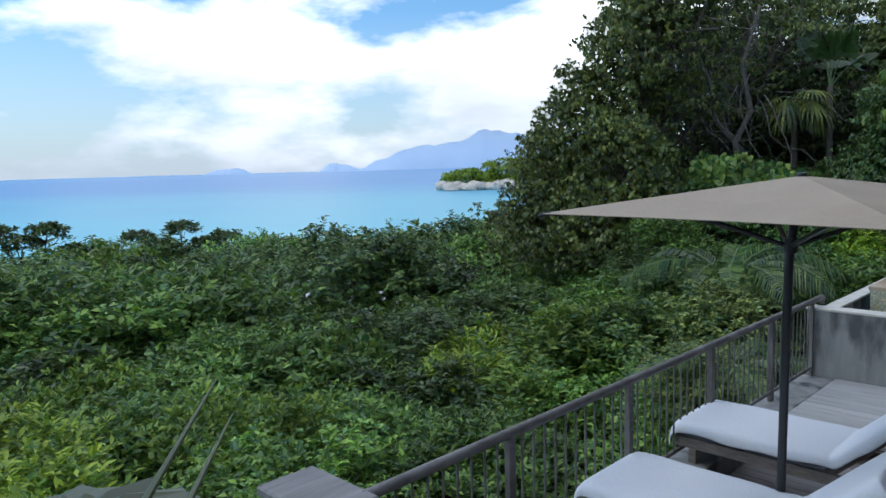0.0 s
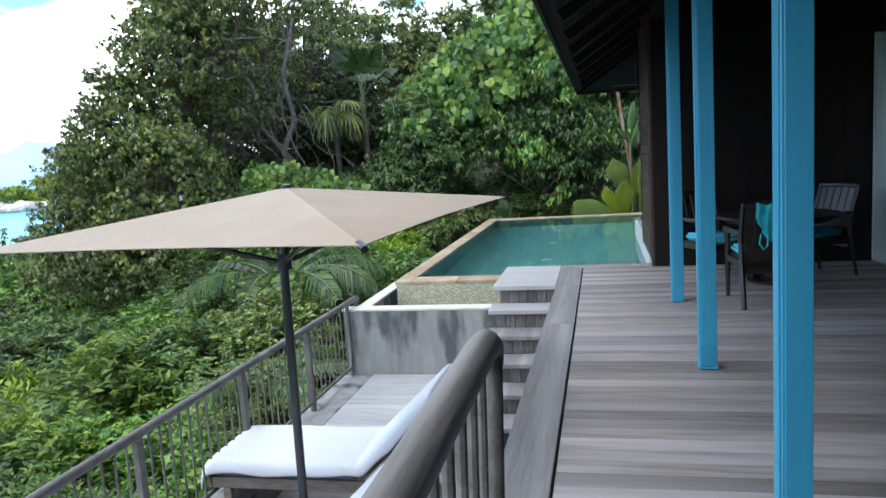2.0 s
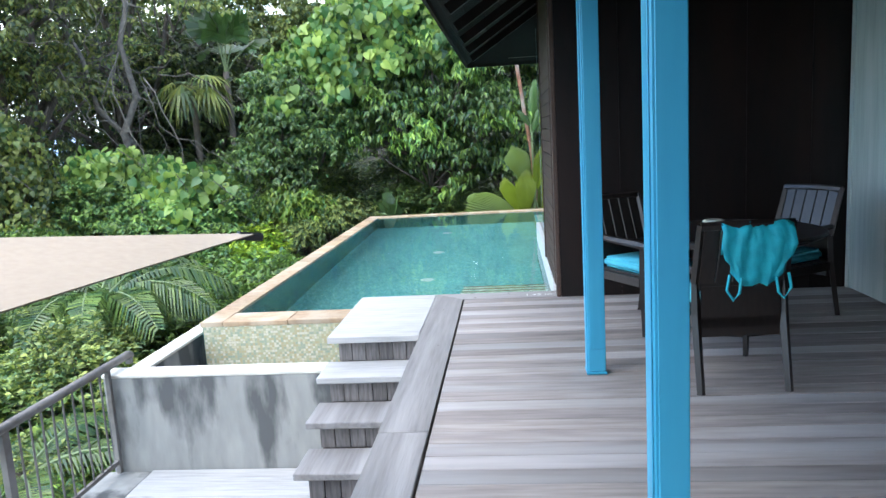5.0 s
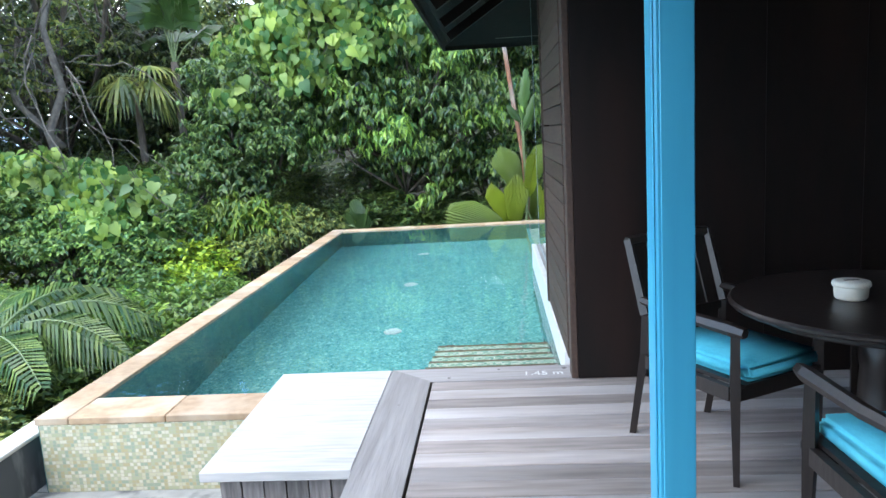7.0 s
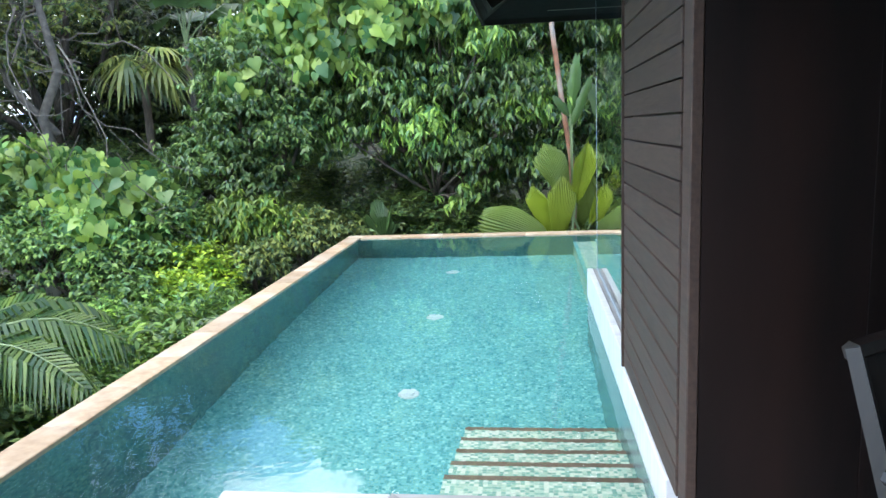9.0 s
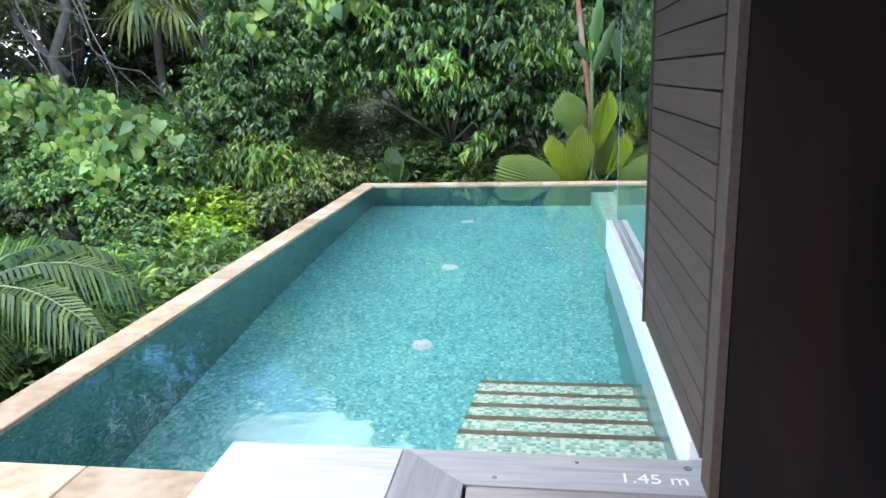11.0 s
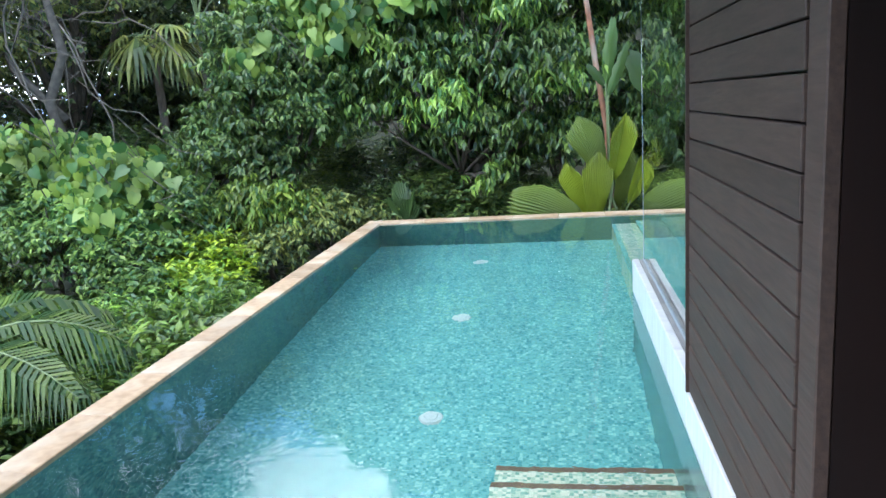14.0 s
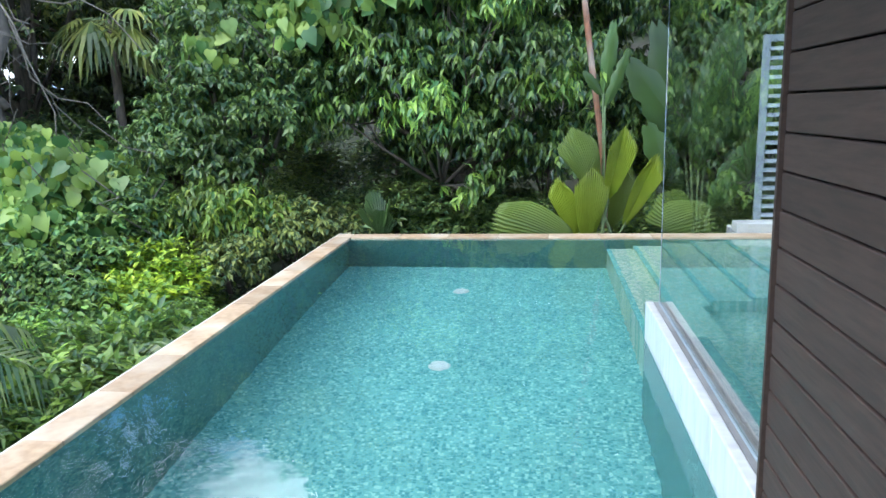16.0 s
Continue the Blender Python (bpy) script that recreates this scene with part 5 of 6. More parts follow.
def vine(label, seed, blobs, twigs, size=0.165, leaf=None):
    t = thing("vine", label, "climbing vine")
    link_mesh("leaves", foliage("leaves", seed, blobs, twigs, 7, size, 0.95, 0.45, "hang", 0.10, outline=HEART), leaf or L_VINE, t)
    rg2 = random.Random(seed)
    for b in blobs:
        c = Vector(b[:3])
        for _ in range(5):
            bm = bmesh.new()
            a = c + Vector((rg2.uniform(-1, 1), -b[3] * 0.8, rg2.uniform(0, 1)))
            p1 = a + Vector((rg2.uniform(-.4, .4), 0.25, -0.35))
            tube(bm, [a, p1, p1 + Vector((rg2.uniform(-.4, .4), 0.2, -0.1)), p1 + Vector((rg2.uniform(-.5, .5), 0.3, -0.5))], [0.008, 0.008, 0.007, 0.005], 4)
            part("stem", bm, LIANA, t)

# far woods: one sheet of crowns down to the shore
def far_woods():
    rs = np.random.RandomState(3)
    P, S = [], []
    for k in range(430):
        d = 48 + 110 * rs.rand() ** 0.9
        a = radians(rs.uniform(16, 92))
        x, y = -d * math.sin(a), -9.8 + d * math.cos(a)
        zt = -5.2 - 0.068 * (d - 40) + rs.uniform(-1.0, 1.3)
        r = rs.uniform(1.8, 3.4)
        P.append((x, y, zt - r * 0.8, r, 0.8))
    p, dd = crown_points(rs, P, 26000)
    n = len(p) * 3
    Pn, Dn = np.repeat(p, 3, 0), np.repeat(dd, 3, 0)
    ln = rs.uniform(0.35, 0.75, n)
    return leaves_mesh("woods", Pn + rs.normal(size=(n, 3)) * 0.25, Dn + rs.normal(size=(n, 3)) * 0.8, np.array([0, 0, 1.0]) + Dn * 0.5 + rs.normal(size=(n, 3)) * 0.3, ln, ln * 0.6)
for k, (deg, dist, top) in enumerate(((57, 46, -3.2), (64.6, 50, -1.9), (68, 40, -3.0), (52, 75, -5.4), (46, 62, -4.4), (75, 47, -1.2))):
    q = bearing(deg, dist, 0)
    plant("tree", "spreading dark tree standing above the woods on the slope", "tree", "trees on the far slope", 200 + k,
          [(q.x + 0.8 * i, q.y + 1.1 * i, top - 0.8 - 0.3 * abs(i) + 0.5 * math.sin(3 * i + k), 1.1, 0.5) for i in (-2, -1, 0, 1, 2)], (q.x, q.y, top - 7), 0.14, L_DARK, 520, 7, 0.3, 0.5, 0.1)
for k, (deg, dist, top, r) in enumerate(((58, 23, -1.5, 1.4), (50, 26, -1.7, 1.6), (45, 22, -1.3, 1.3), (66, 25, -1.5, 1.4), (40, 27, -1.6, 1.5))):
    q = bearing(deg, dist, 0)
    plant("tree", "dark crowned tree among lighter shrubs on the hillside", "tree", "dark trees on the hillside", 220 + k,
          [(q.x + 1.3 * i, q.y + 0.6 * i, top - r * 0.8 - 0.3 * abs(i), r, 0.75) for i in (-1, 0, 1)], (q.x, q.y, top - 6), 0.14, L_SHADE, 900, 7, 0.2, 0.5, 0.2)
vine("heart-leaved pale green vine over hillside shrubs", 109, [(bearing(53, 13.5, 0).x, bearing(53, 13.5, 0).y, -2.15, 0.8, 0.6), (bearing(55, 14.2, 0).x, bearing(55, 14.2, 0).y, -2.3, 0.7, 0.6)], 340, 0.17)
tagged(link_mesh("woods", far_woods(), L_DARK), "dark green wooded slope above the shore", "woods", kind="stuff")
def scrub():
    rs = np.random.RandomState(8)
    P = []
    for k in range(150):
        q = bearing(44.4 - 11.5 * rs.rand(), 640 + 50 * rs.rand(), 0)
        P.append((q.x, q.y, -15 + 18 * rs.rand() * min(1, (45 - math.degrees(math.atan2(-q.x, q.y + 9.8))) / 5 + 0.15), 5.5, 0.7))
    p, dd = crown_points(rs, P, 15000)
    ln = rs.uniform(1.5, 3.0, len(p))
    return leaves_mesh("scrub", p, dd + rs.normal(size=p.shape) * 0.7, np.array([0, 0, 1.0]) + dd * 0.5, ln, ln * 0.7)
tagged(link_mesh("scrub", scrub(), L_YELLOW), "green scrub over the headland", "scrub", kind="stuff")

# ---- trees behind the pool ----
def tree(label, seed, blobs, foot, r0, leaf, twigs, per, size, slim=0.42, droop=0.3, mode="tuft", clump=5, name="tree", category="tree"):
    blobs = [b if len(b) == 5 else (*b, 0.9) for b in blobs]
    return plant(name, label, category, "", seed, blobs, foot, r0, leaf, twigs, per, size, slim, droop, mode=mode, clump=clump)


tree("dense tree with drooping glossy mid-green leaves behind the pool", 101,
     [(-2.7, 10.4, 1.6, 0.95), (-1.7, 10.4, 2.2, 1.15), (-0.6, 10.4, 1.9, 1.15), (0.4, 10.6, 1.8, 1.0), (-1.0, 10.7, 3.3, 1.3), (0.4, 11.0, 3.2, 1.3), (-2.3, 10.8, 3.0, 1.1), (-0.3, 11.2, 4.6, 1.4), (1.3, 11.2, 2.8, 1.0), (1.7, 11.4, 1.4, 1.0), (-0.9, 10.2, 0.9, 0.75), (0.5, 10.4, 0.8, 0.75), (-1.4, 11.0, 1.2, 0.9)],
     (-1.6, 11.0, -1.0), 0.13, L_GLOSSY, 9600, 8, 0.140, 0.36, 0.65)
tree("sprays of bright new leaves on the drooping tree", 110,
     [(-2.2, 9.7, 2.3, 0.45), (-1.5, 9.5, 1.5, 0.4), (-0.5, 9.5, 2.6, 0.5), (-2.8, 9.7, 1.4, 0.4), (-1.1, 9.6, 3.2, 0.5), (0.2, 9.7, 1.7, 0.35), (-0.85, 9.35, 0.25, 0.32)],
     (-1.5, 10.8, -1.0), 0.05, L_MID, 520, 7, 0.16, 0.32, 0.7)
tree("small-leaved grey-green tree by the pool's far corner", 102,
     [(-4.3, 9.2, 1.6, 0.75), (-4.45, 9.3, 2.4, 0.7), (-3.75, 9.4, 1.2, 0.75), (-4.9, 9.1, 1.0, 0.65), (-3.8, 9.7, 2.1, 0.75), (-3.4, 9.7, 1.8, 0.7), (-4.2, 9.0, 0.7, 0.55)],
     (-4.0, 9.6, -1.4), 0.08, L_MIDGREY, 3000, 8, 0.115, 0.42, 0.5)
tree("light green bush with drooping leaves by the pool's far corner", 111, [(-4.2, 8.6, 0.15, 0.42), (-4.55, 8.5, -0.1, 0.4), (-3.85, 8.7, 0.0, 0.36)], (-4.2, 8.8, -1.5), 0.04, L_LIGHT, 520, 7, 0.15, 0.30, 0.6, name="bush", category="bush")
tree("bright yellow-green bush beside the pool coping", 112, [(-4.7, 7.75, -0.58, 0.44), (-4.35, 7.6, -0.72, 0.36), (-5.0, 7.55, -0.8, 0.38), (-4.6, 7.3, -0.9, 0.34)], (-4.7, 7.8, -2.2), 0.03, L_YELLOW, 640, 7, 0.115, 0.42, 0.2, mode="rosette", name="bush", category="bush")
tree("dull olive bush at the pool's far corner", 113, [(-3.1, 8.9, -0.15, 0.42), (-3.55, 8.85, -0.2, 0.42), (-2.75, 9.0, -0.3, 0.3), (-3.9, 8.2, -0.5, 0.4)], (-3.3, 9.0, -1.6), 0.035, L_OLIVE, 850, 8, 0.10, 0.36, 0.4, name="bush", category="bush")
tree("dense small-leaved bush on the bank beside the pool", 114,
     [(-6.4, 7.8, -0.3, 0.95), (-5.6, 7.6, -0.6, 0.75), (-7.4, 8.0, 0.0, 1.0), (-6.8, 8.7, 0.4, 0.9), (-5.7, 8.5, 0.2, 0.75), (-5.2, 8.2, -0.1, 0.6), (-8.4, 8.4, 0.1, 0.9), (-5.4, 6.9, -1.0, 0.6)],
     (-6.4, 8.4, -2.6), 0.09, L_MIDGREY, 3800, 8, 0.105, 0.45, 0.35, name="bush", category="bush")
vine("heart-leaved light green climbing vine over the tall trees", 103, [(-4.1, 10.1, 2.9, 0.7, 0.9), (-3.3, 9.9, 3.4, 0.8, 0.9), (-2.4, 9.9, 3.9, 0.85, 0.9), (-1.6, 10.0, 4.2, 0.8, 0.9), (-1.3, 10.2, 5.0, 0.7, 0.9), (-0.5, 10.2, 4.2, 0.8, 0.9), (-3.0, 9.7, 2.7, 0.6, 0.9), (-2.1, 9.7, 3.1, 0.6, 0.9), (-1.0, 9.8, 3.4, 0.55, 0.9), (-4.2, 9.0, 2.2, 0.3, 1.0), (0.3, 10.0, 3.5, 0.5, 0.9)], 1900, 0.19)
vine("heart-leaved light green climbing vine over the bank's bushes", 104, [(-6.7, 8.2, 0.75, 0.6, 0.75), (-7.5, 8.3, 0.95, 0.6, 0.75), (-5.8, 8.2, 0.55, 0.5, 0.75), (-6.1, 7.5, 0.2, 0.35, 1.0), (-8.3, 8.4, 1.0, 0.5, 0.8), (-5.3, 8.0, 0.2, 0.25, 1.2)], 560, 0.19)
tree("broad dark tree hung with vines on the slope", 105,
     [(-10.2, 8.8, 4.3, 1.7), (-11.3, 8.5, 3.2, 1.6), (-12.5, 8.3, 2.1, 1.4), (-13.5, 8.2, 1.0, 1.2), (-14.1, 8.0, -0.5, 1.3), (-11.0, 8.4, 1.0, 1.8), (-12.2, 8.0, -0.8, 1.9), (-9.7, 9.4, 6.0, 1.7), (-9.6, 9.6, 2.9, 1.3), (-10.0, 8.0, -0.9, 1.6), (-13.4, 8.2, -1.2, 1.5), (-10.8, 9.6, 5.6, 1.4)],
     (-11.0, 9.6, -4.0), 0.34, L_DULL, 6800, 8, 0.135, 0.55, 0.5)
vine("dull green vine hanging down the broad tree", 115, [(-10.6, 7.9, 3.9, 1.2, 1.3), (-11.6, 7.7, 2.4, 1.2, 1.3), (-10.2, 7.5, 1.4, 1.3, 1.3), (-12.9, 7.7, 1.2, 1.1, 1.3), (-11.2, 7.0, -0.4, 1.2, 1.2), (-9.4, 7.8, 0.3, 0.9, 1.2), (-13.3, 7.8, 0.2, 0.9, 1.2), (-10.0, 8.4, 5.4, 1.1, 1.2)], 1900, 0.10, L_DULL)
tree("tall olive-green tree on the slope behind the pool", 106,
     [(-10.0, 25.5, 4.6, 3.0), (-7.4, 26.4, 5.2, 3.0), (-12.2, 26.0, 6.2, 2.8), (-5.2, 26.0, 6.2, 2.8), (-2.2, 26.5, 7.6, 3.0), (-6.0, 25.4, 4.0, 3.0), (-14.0, 25.4, 6.8, 2.8), (-9.0, 26.0, 7.0, 2.2), (-3.6, 25.0, 4.2, 2.8), (-16.5, 25.0, 5.6, 3.0)],
     (-8.0, 26.6, -1.0), 0.45, L_OLIVE, 5200, 8, 0.27, 0.5, 0.45)
tree("olive-green tree reaching above the dark hollow", 117,
     [(-9.0, 13.4, 6.8, 1.7), (-8.2, 12.8, 5.4, 1.4), (-10.5, 12.4, 7.6, 1.8), (-10.4, 12.0, 4.6, 1.7), (-11.4, 11.6, 6.0, 1.7), (-11.6, 11.4, 2.6, 1.6), (-9.4, 12.6, 3.4, 1.3)],
     (-9.4, 13.2, -2.0), 0.2, L_OLIVE, 3600, 8, 0.13, 0.5, 0.45)
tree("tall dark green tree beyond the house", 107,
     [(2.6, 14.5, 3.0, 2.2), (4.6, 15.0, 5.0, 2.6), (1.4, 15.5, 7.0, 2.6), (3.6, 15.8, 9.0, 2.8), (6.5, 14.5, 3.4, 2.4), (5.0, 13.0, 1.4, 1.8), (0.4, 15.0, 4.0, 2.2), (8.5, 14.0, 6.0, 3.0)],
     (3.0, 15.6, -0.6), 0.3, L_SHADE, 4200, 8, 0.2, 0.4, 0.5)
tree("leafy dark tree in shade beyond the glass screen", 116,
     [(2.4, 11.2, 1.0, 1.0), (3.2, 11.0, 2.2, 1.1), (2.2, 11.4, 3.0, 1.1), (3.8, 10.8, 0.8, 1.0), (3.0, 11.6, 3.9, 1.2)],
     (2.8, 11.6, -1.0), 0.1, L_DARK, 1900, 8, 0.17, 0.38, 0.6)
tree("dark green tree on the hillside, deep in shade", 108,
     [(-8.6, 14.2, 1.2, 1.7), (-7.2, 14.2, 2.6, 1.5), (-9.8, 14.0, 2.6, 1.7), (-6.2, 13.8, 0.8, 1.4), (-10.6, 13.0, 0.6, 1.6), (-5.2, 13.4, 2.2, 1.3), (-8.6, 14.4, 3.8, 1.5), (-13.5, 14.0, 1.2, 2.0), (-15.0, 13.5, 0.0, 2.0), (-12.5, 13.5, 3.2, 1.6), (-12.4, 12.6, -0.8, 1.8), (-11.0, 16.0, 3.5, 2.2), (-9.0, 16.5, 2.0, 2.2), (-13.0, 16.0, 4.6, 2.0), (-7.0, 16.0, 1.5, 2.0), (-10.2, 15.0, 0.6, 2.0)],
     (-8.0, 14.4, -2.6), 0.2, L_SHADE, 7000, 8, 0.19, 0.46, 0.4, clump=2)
# backing wood on the hill
def hill_woods():
    rs = np.random.RandomState(13)
    P = []
    for k in range(130):
        x, y = rs.uniform(-20, 24), rs.uniform(28, 40)
        P.append((x, y, rs.uniform(-1, 15 if x > 1 else 6.5) - 0.25 * max(0, -x - 12), rs.uniform(2.0, 3.2), 0.9))
    p, dd = crown_points(rs, P, 15000)
    n = len(p) * 4
    Pn, Dn = np.repeat(p, 4, 0), np.repeat(dd, 4, 0)
    ln = rs.uniform(0.3, 0.6, n)
    return leaves_mesh("hill_woods", Pn + rs.normal(size=(n, 3)) * 0.25, Dn + rs.normal(size=(n, 3)) * 0.8, np.array([0, 0, 1.0]) + Dn * 0.5 + rs.normal(size=(n, 3)) * 0.3, ln, ln * 0.55)
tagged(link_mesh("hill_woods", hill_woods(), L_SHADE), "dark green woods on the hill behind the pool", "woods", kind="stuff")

# bare lianas in the dark hollow
li = thing("lianas", "tangled bare grey lianas hanging in the trees", "lianas")
rg = random.Random(21)
part("stem", tubed([(-8.1, 9.9, -1.5), (-8.0, 9.8, 0.8), (-8.2, 9.7, 1.9), (-7.8, 9.7, 2.7), (-8.1, 9.8, 3.9), (-7.7, 9.9, 5.4)], [0.11, 0.10, 0.09, 0.075, 0.06, 0.04], 8), LIANA, li, smooth=True)
part("stem", tubed([(-8.0, 9.8, 1.6), (-8.7, 9.6, 2.5), (-8.9, 9.6, 3.6), (-9.4, 9.7, 4.6)], [0.07, 0.06, 0.05, 0.03], 7), LIANA, li, smooth=True)
for k in range(110):
    a = Vector((rg.uniform(-11.2, -7.0), rg.uniform(7.6, 10.2) if k % 2 else rg.uniform(9.0, 10.2), rg.uniform(2.0, 5.8)))
    pts = [a]
    turn = rg.uniform(0, math.tau)
    for _ in range(6):
        turn += rg.uniform(-0.9, 0.9)
        a = a + Vector((0.38 * math.cos(turn), rg.uniform(-0.12, 0.12), 0.30 * math.sin(turn) - 0.12))
        pts.append(a)
    r = rg.uniform(0.006, 0.018)
    part("liana", tubed(pts, [r, r, r * 0.9, r * 0.8, r * 0.7, r * 0.5, r * 0.3], 5), LIANA, li, smooth=True)

# slender red-barked trunk
rt = thing("tree", "slender trunk with peeling reddish bark behind the pool", "tree")
part("trunk", tubed([(1.06, 9.42, -1.0), (0.97, 9.42, 0.9), (0.83, 9.42, 1.85), (0.70, 9.44, 2.9), (0.45, 9.6, 6.5)], [0.050, 0.045, 0.042, 0.040, 0.035], 10), REDBARK, rt, smooth=True)
link_mesh("crown", foliage("crown", 77, [(0.45, 9.8, 7.2, 1.1, 0.8), (1.0, 10.2, 6.8, 0.9, 0.8)], 700, 7, 0.18), L_MID, rt)


# ---- palms ----
def fan_leaf(bm, base, out, size, spread, ribs, rg, droop=0.25, cut=0.35, aspect=1.0):
    """A pleated blade: ribs fan out from the base; the edge is toothed."""
    out = Vector(out).normalized()
    side = out.cross(Vector((0, 0, 1)))
    side = side.normalized() if side.length > 0.05 else Vector((1, 0, 0))
    up = side.cross(out).normalized()
    c = bm.verts.new(base)
    prev = None
    for i in range(ribs * 2 + 1):
        u = i / (ribs * 2) * 2 - 1
        a = u * radians(spread) / 2
        ln = size * (1 - 0.25 * abs(u) ** 2) * (1.0 if i % 2 else 1 - cut * 0.35) * rg.uniform(0.95, 1.04)
        d = out * math.cos(a) + side * math.sin(a) * aspect
        pleat = 0.016 * size * (1 if i % 2 else -1)
        m1 = bm.verts.new(Vector(base) + d * ln * 0.55 + up * (pleat * 0.7 + 0.05 * size))
        m2 = bm.verts.new(Vector(base) + d * ln + up * (pleat * 0.4) - Vector((0, 0, droop * size * (0.5 + 0.5 * rg.random()))))
        if prev:
            bm.faces.new((c, prev[0], m1))
            bm.faces.new((prev[0], prev[1], m2, m1))
        prev = (m1, m2)


def finger_leaf(bm, base, out, size, rg):
    """A drooping fan: narrow fingers, joined near the stalk and split beyond."""
    out = Vector(out).normalized()
    side = out.cross(Vector((0, 0, 1)))
    side = side.normalized() if side.length > 0.05 else Vector((1, 0, 0))
    base = Vector(base)
    for i in range(19):
        a = (i / 18 - 0.5) * radians(210)
        d = out * math.cos(a) + side * math.sin(a)
        ln = size * (1 - 0.12 * abs(a)) * rg.uniform(0.88, 1.05)
        w = d.cross(Vector((0, 0, 1)))
        w = (w.normalized() if w.length > 0.05 else side) * size * 0.045
        fall = Vector((0, 0, -size * rg.uniform(0.28, 0.5)))
        p = [base, base + d * ln * 0.45 + fall * 0.05, base + d * ln * 0.78 + fall * 0.4, base + d * ln * 0.95 + fall * 1.1]
        v = [bm.verts.new(q) for q in (p[0], p[1] - w, p[1] + w, p[2] - w * 0.75, p[2] + w * 0.75, p[3])]
        bm.faces.new((v[0], v[1], v[2]))
        bm.faces.new((v[1], v[3], v[4], v[2]))
        bm.faces.new((v[3], v[5], v[4]))


def fan_palm(label, x, y, z, n, size, spread, leaf, seed, stalk=0.9, lean=(0.25, 1.1), trunk=0.0, droop=0.25, aspect=1.0, cut=0.35, face=None):
    rg = random.Random(seed)
    t = thing("fan_palm", label, "palm", "", pose(x, y, z))
    if trunk:
        part("trunk", tubed([(0, 0, -trunk), (0.05, 0, -trunk / 2), (0, 0, 0)], [0.11, 0.09, 0.08], 8), BARK, t, smooth=True)
    for i in range(n):
        az = (i / n * math.tau + rg.uniform(-0.3, 0.3)) if face is None else face + rg.uniform(-1.5, 1.5)
        el = rg.uniform(*lean)
        d = Vector((math.cos(az) * math.sin(el), math.sin(az) * math.sin(el), math.cos(el)))
        ln = stalk * rg.uniform(0.7, 1.2)
        e = d * ln
        st = part("leaf_stalk", tubed([(0, 0, -0.05), e * 0.5 + Vector((0, 0, 0.04)), e], [0.022, 0.016, 0.011], 6), STEM, t)
        bm = bmesh.new()
        if cut > 0.8:
            finger_leaf(bm, e, d + Vector((0, 0, -0.35 * el)), size * rg.uniform(0.8, 1.15), rg)
        else:
            fan_leaf(bm, e, d + Vector((0, 0, -0.35 * el)), size * rg.uniform(0.8, 1.15), spread, 9, rg, droop, cut, aspect)
        part("fan_blade", bm, leaf, t)
    return t


def feather(bm, pts, n, ln, rg, width=0.03, hang=0.35):
    """Leaflets in pairs along a curved rib."""
    pts = [Vector(p) for p in pts]
    for i in range(n):
        u = 0.12 + 0.88 * i / (n - 1)
        k = u * (len(pts) - 1)
        j = min(int(k), len(pts) - 2)
        p = pts[j].lerp(pts[j + 1], k - j)
        d = (pts[j + 1] - pts[j]).normalized()
        side = d.cross(Vector((0, 0, 1))).normalized()
        L = ln * (math.sin(math.pi * (0.15 + 0.8 * u)) ** 0.7) * rg.uniform(0.9, 1.1)
        for s in (-1, 1):
            w = (side * s * 0.85 + d * 0.55).normalized()
            q = p + w * L * 0.5 + Vector((0, 0, 0.06 * L))
            e = p + w * L - Vector((0, 0, hang * L))
            v = [bm.verts.new(c) for c in (p - d * width * 0.3, q - d * width * 0.5, e, q + d * width * 0.5, p + d * width * 0.3)]
            bm.faces.new((v[0], v[1], v[3], v[4]))
            bm.faces.new((v[1], v[2], v[3]))


def feather_palm(label, x, y, z, fronds, ln, seed, leaf=L_PALM, leaflet=0.5, trunk=1.6, hang=0.35, width=0.03):
    rg = random.Random(seed)
    t = thing("feather_palm", label, "palm", "", pose(x, y, z))
    part("trunk", tubed([(0, 0, -trunk), (0.03, 0.02, -trunk / 2), (0, 0, 0.05)], [0.12, 0.10, 0.07], 10), BARK, t, smooth=True)
    for az, rise, k in fronds:
        a = radians(az)
        h = Vector((math.cos(a), math.sin(a), 0))
        pts = [h * (ln * k * u) + Vector((0, 0, ln * k * (rise * u - (rise + 0.25) * u * u * 0.75))) for u in np.linspace(0, 1, 9)]
        part("frond_rib", tubed(pts, [0.02 - 0.0018 * i for i in range(9)], 5), STEM, t)
        bm = bmesh.new()
        feather(bm, pts, 34, leaflet * k, rg, width, hang)
        part("frond", bm, leaf, t)
    return t


feather_palm("green feather palm with arching fronds below the pool", -5.85, 3.9, -0.85, ((-8, 0.85, 1.0), (22, 0.95, 1.05), (-38, 0.75, 1.0), (55, 1.1, 1.0), (100, 1.0, 1.0), (165, 0.9, 1.0), (220, 0.8, 1.0), (275, 0.8, 1.0), (-65, 0.9, 0.9), (8, 0.45, 0.9)), 2.0, 61, leaf=L_PALMLIT, leaflet=0.62, hang=0.65, width=0.046)
feather_palm("young green feather palm beside the pool coping", -2.95, 5.1, -0.75, ((60, 1.2, 1.0), (110, 1.3, 0.9), (20, 1.1, 0.8), (160, 1.0, 0.9), (-20, 1.2, 0.7)), 0.75, 63, leaf=L_PALMLIT, leaflet=0.22, trunk=1.5)
feather_palm("green feather palm hanging over the trough wall", -3.75, -0.9, -1.2, ((15, 0.6, 1.0), (-50, 0.6, 1.0), (80, 0.7, 1.0), (150, 0.6, 1.0), (230, 0.6, 1.0)), 1.35, 62, leaflet=0.36)
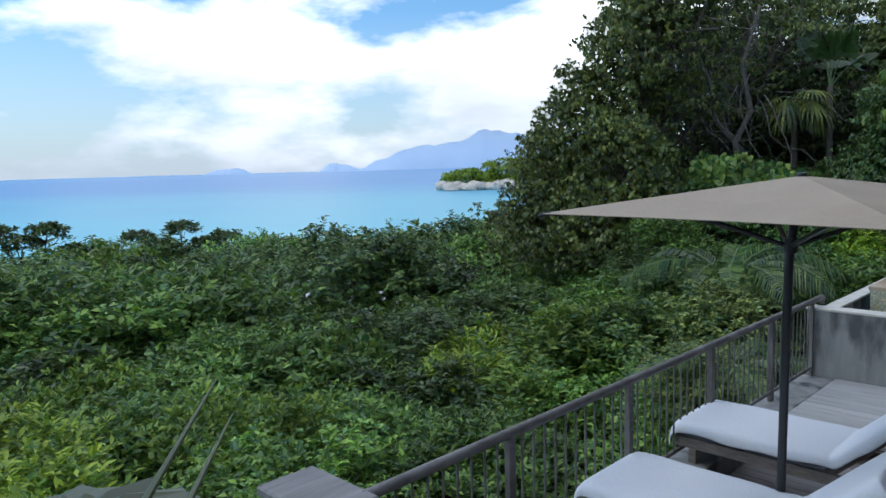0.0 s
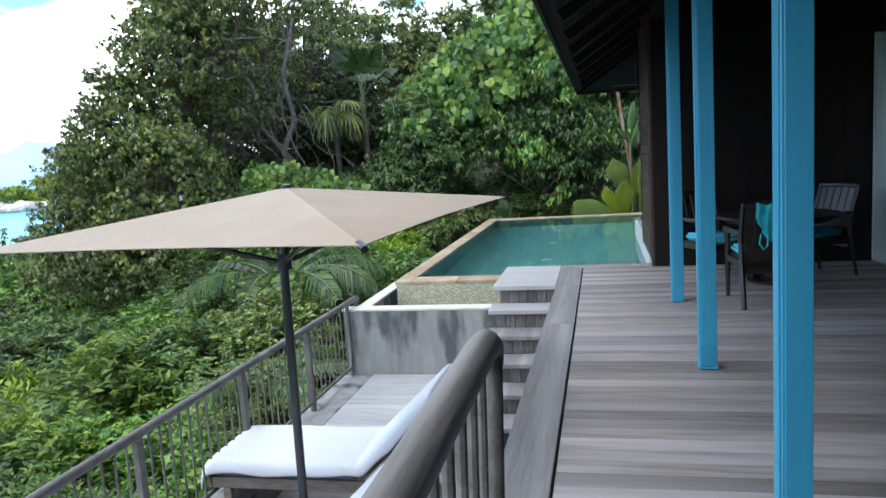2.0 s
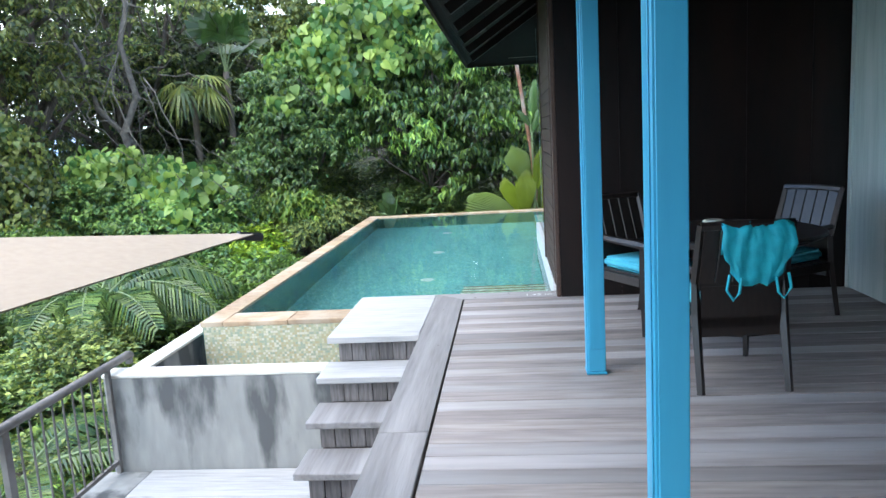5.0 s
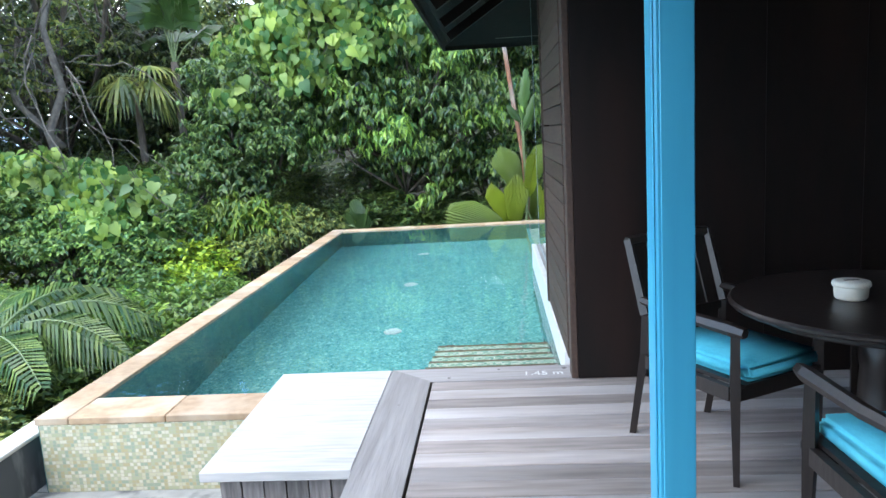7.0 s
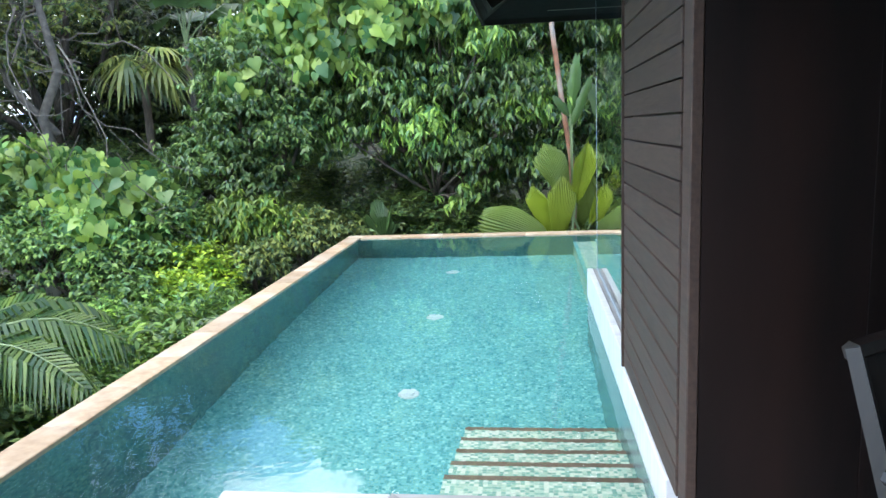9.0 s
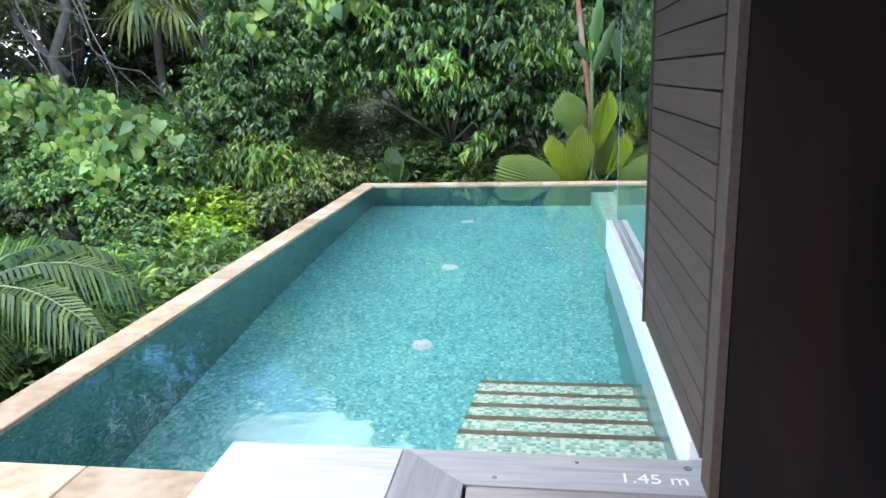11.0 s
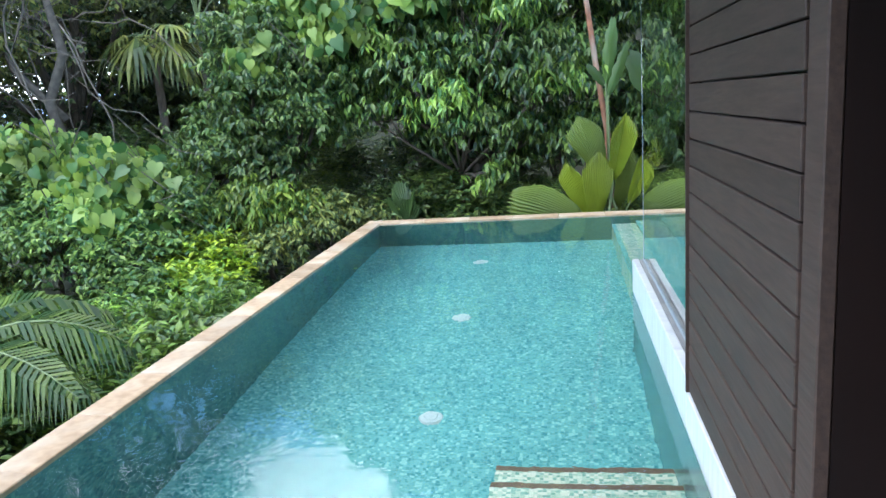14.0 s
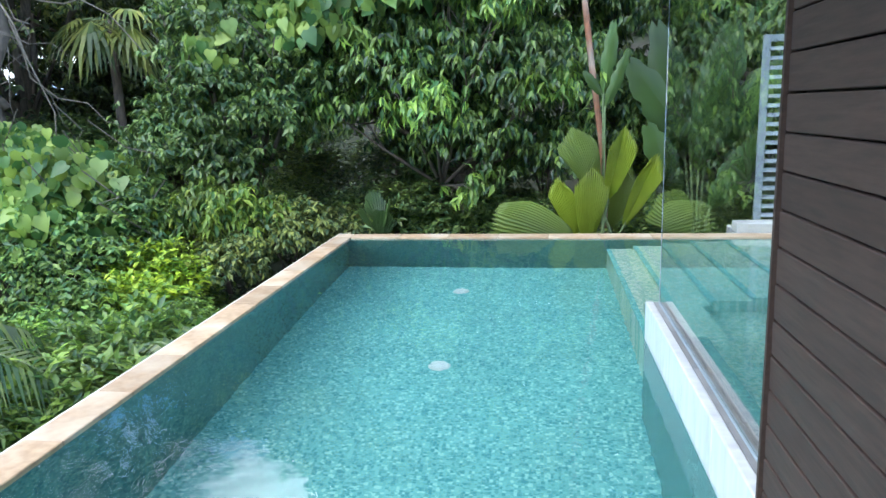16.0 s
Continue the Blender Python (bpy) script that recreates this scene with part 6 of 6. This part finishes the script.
sp = thing("young_palm", "grey-green young palm spears and pleated leaf by the terrace", "palm", "", pose(-1.9, -9.3, -1.0))
for a, b in (((-1.55, -9.35, 0.55), (-2.424, -8.548, 0.72)), ((-1.52, -9.26, 0.5), (-2.282, -8.571, 0.616))):
    a, b = Vector(a), Vector(b)
    q = Vector((-1.9, -9.3, -1.0))
    ob = part("spear", tubed([Vector((0.02, 0, 0)), (a - q) * 0.6 + Vector((0.1, 0, 0.1)), a - q, a.lerp(b, 0.5) - q, b - q], [0.018, 0.017, 0.016, 0.011, 0.003], 6), L_DRYGREEN, sp)
bm = bmesh.new()
fan_leaf(bm, Vector((-0.1, 0.0, 1.50)), (-0.35, 0.55, 0.02), 0.5, 120, 9, random.Random(4), 0.12, 0.2)
part("pleated_leaf", bm, L_DRYGREEN, sp)
part("leaf_stalk", tubed([(0, 0, 0), (-0.05, 0, 0.8), (-0.1, 0, 1.5)], 0.012, 6), STEM, sp)
fan_palm("fan palm with drooping yellowish-green fronds in the shade", -7.55, 12.1, 3.15, 8, 0.85, 230, L_DROOP, 64, 0.55, (1.3, 2.3), 5.0, 0.6, cut=0.9, face=-1.4)
fan_palm("tall fan palm with upright pleated fans on the slope", -6.75, 12.5, 3.4, 7, 1.0, 150, L_PALM, 65, 0.8, (0.1, 0.9), 5.5, 0.25, cut=0.35)


def pleated_fan(bm, base, tip, width, rg, fold=0.0, ribs=17):
    """A broad blade: pleats run from the stalk and spread to a notched, nearly straight end; fold closes the two halves."""
    base, tip = Vector(base), Vector(tip)
    d = tip - base
    side = d.cross(Vector((0.1, -1, 0.15))).normalized()
    out = side.cross(d).normalized()
    if out.y > 0:
        out = -out
    rows = []
    for k in range(8):
        u = k / 7
        w = width * (0.16 + 0.84 * u ** 0.6) * (1 - 0.16 * max(0, u - 0.75) / 0.25)
        row = []
        for j in range(ribs * 2 + 1):
            v = j / ribs - 1
            notch = (-0.05 if j % 2 else 0.02) * d.length * (1 + 0.8 * math.sin(3 * j + 7 * width)) if k == 7 else 0
            q = base + d * (u * (1 - 0.07 * v * v)) + side * w * v * 0.5 * (1 - 0.45 * fold)
            q += d.normalized() * (notch + rg.uniform(-0.012, 0.012) * (k == 7))
            q += out * ((0.0055 if j % 2 else -0.0055) * (0.3 + u) + fold * w * abs(v) * 0.5 + 0.22 * d.length * (u - u * u) - 0.10 * width * v * v)
            q.z -= 0.14 * d.length * u ** 3 * (0.4 + abs(v))
            row.append(q)
        rows.append(row)
    grid(bm, rows)


def long_leaf(bm, base, tip, width, rg, sag=0.18):
    """A long oval blade with a rib, its sides drooping and torn here and there."""
    base, tip = Vector(base), Vector(tip)
    d = tip - base
    side = d.cross(Vector((0.1, -1, 0.15))).normalized()
    out = Vector((0, -1, 0.1))
    for s in (-1, 1):
        rows = []
        for k in range(13):
            u = k / 12
            w = width * 0.5 * math.sin(math.pi * min(1, 0.05 + 0.93 * u)) ** 0.6 * (rg.uniform(0.72, 0.9) if k in (4, 7, 10) else 1)
            c = base + d * u + out * (sag * d.length * (u - u * u) * 1.5)
            rows.append([c + side * s * w * v - out * (0.30 * w * v * v) + d * (0.06 * v) for v in (0, 0.35, 0.7, 1.0)])
        grid(bm, rows)


def broad_palm(label, foot, blades, leaf, seed, name="broad_palm", category="palm", shape=pleated_fan):
    rg = random.Random(seed)
    t = thing(name, label, category, "broad-leaved plants behind the pool", pose(*foot))
    f = Vector(foot)
    for base, tip, w, *fold in blades:
        b, e = Vector(base) - f, Vector(tip) - f
        part("leaf_stalk", tubed([Vector((0, 0, 0)), b * 0.5 + Vector((0, 0, 0.06)), b, b + (e - b) * 0.12], [0.024, 0.019, 0.014, 0.010], 6), STEM, t)
        bm = bmesh.new()
        shape(bm, b, e, w, rg, *fold)
        part("leaf_blade", bm, leaf, t, smooth=shape is long_leaf)


broad_palm("broad-leaved palm with bright yellow-green pleated leaves behind the pool", (0.85, 8.75, -0.9), (
    ((0.74, 8.78, -0.30), (0.80, 8.70, 0.72), 0.58, 0.25), ((0.60, 8.84, -0.30), (0.36, 8.80, 0.58), 0.40, 0.2), ((1.0, 8.82, 0.25), (1.17, 8.66, 1.22), 0.62, 0.8), ((1.22, 8.86, -0.1), (1.60, 8.80, 0.88), 0.46, 0.55)), L_BIG, 66)
broad_palm("broad-leaved palm with dull green pleated leaves behind the pool", (1.25, 8.95, -0.9), (
    ((0.60, 8.74, -0.32), (-0.45, 8.5, 0.20), 0.80), ((0.86, 9.0, 0.35), (0.55, 8.94, 1.20), 0.58), ((2.05, 8.8, -0.2), (1.62, 8.62, 0.36), 0.70), ((1.06, 9.05, -0.2), (1.30, 9.0, 0.7), 0.4, 0.2)), L_PALMLIT, 67)
broad_palm("young palm with a split upright leaf beside the reddish trunk", (0.98, 9.2, -0.9), (
    ((0.95, 9.15, 1.55), (1.06, 9.1, 2.45), 0.20), ((0.95, 9.15, 1.55), (0.70, 9.1, 1.86), 0.14), ((0.97, 9.15, 1.4), (1.25, 9.1, 2.1), 0.16)), L_PALMLIT, 70, shape=long_leaf)
broad_palm("large banana-like plant with broad upright leaves behind the glass", (2.2, 9.2, -0.9), (
    ((2.2, 9.2, 0.55), (2.50, 9.0, 2.35), 0.62), ((2.1, 9.25, 0.85), (1.28, 9.1, 1.95), 0.50), ((2.35, 9.15, 0.05), (2.85, 8.95, 0.95), 0.42), ((2.05, 9.3, 0.7), (1.62, 9.25, 2.4), 0.5), ((2.3, 9.3, 0.8), (3.2, 9.2, 1.9), 0.55), ((2.0, 9.2, 0.2), (1.5, 9.0, 1.15), 0.42)), L_PALM, 68, "banana_plant", "plant", long_leaf)
fan_palm("small broad-leaved palm in deep shade behind the pool", -2.1, 9.3, -0.7, 5, 0.7, 60, L_DARK, 69, 0.35, (0.1, 0.5), 0.0, 0.05, 0.8, 0.2)
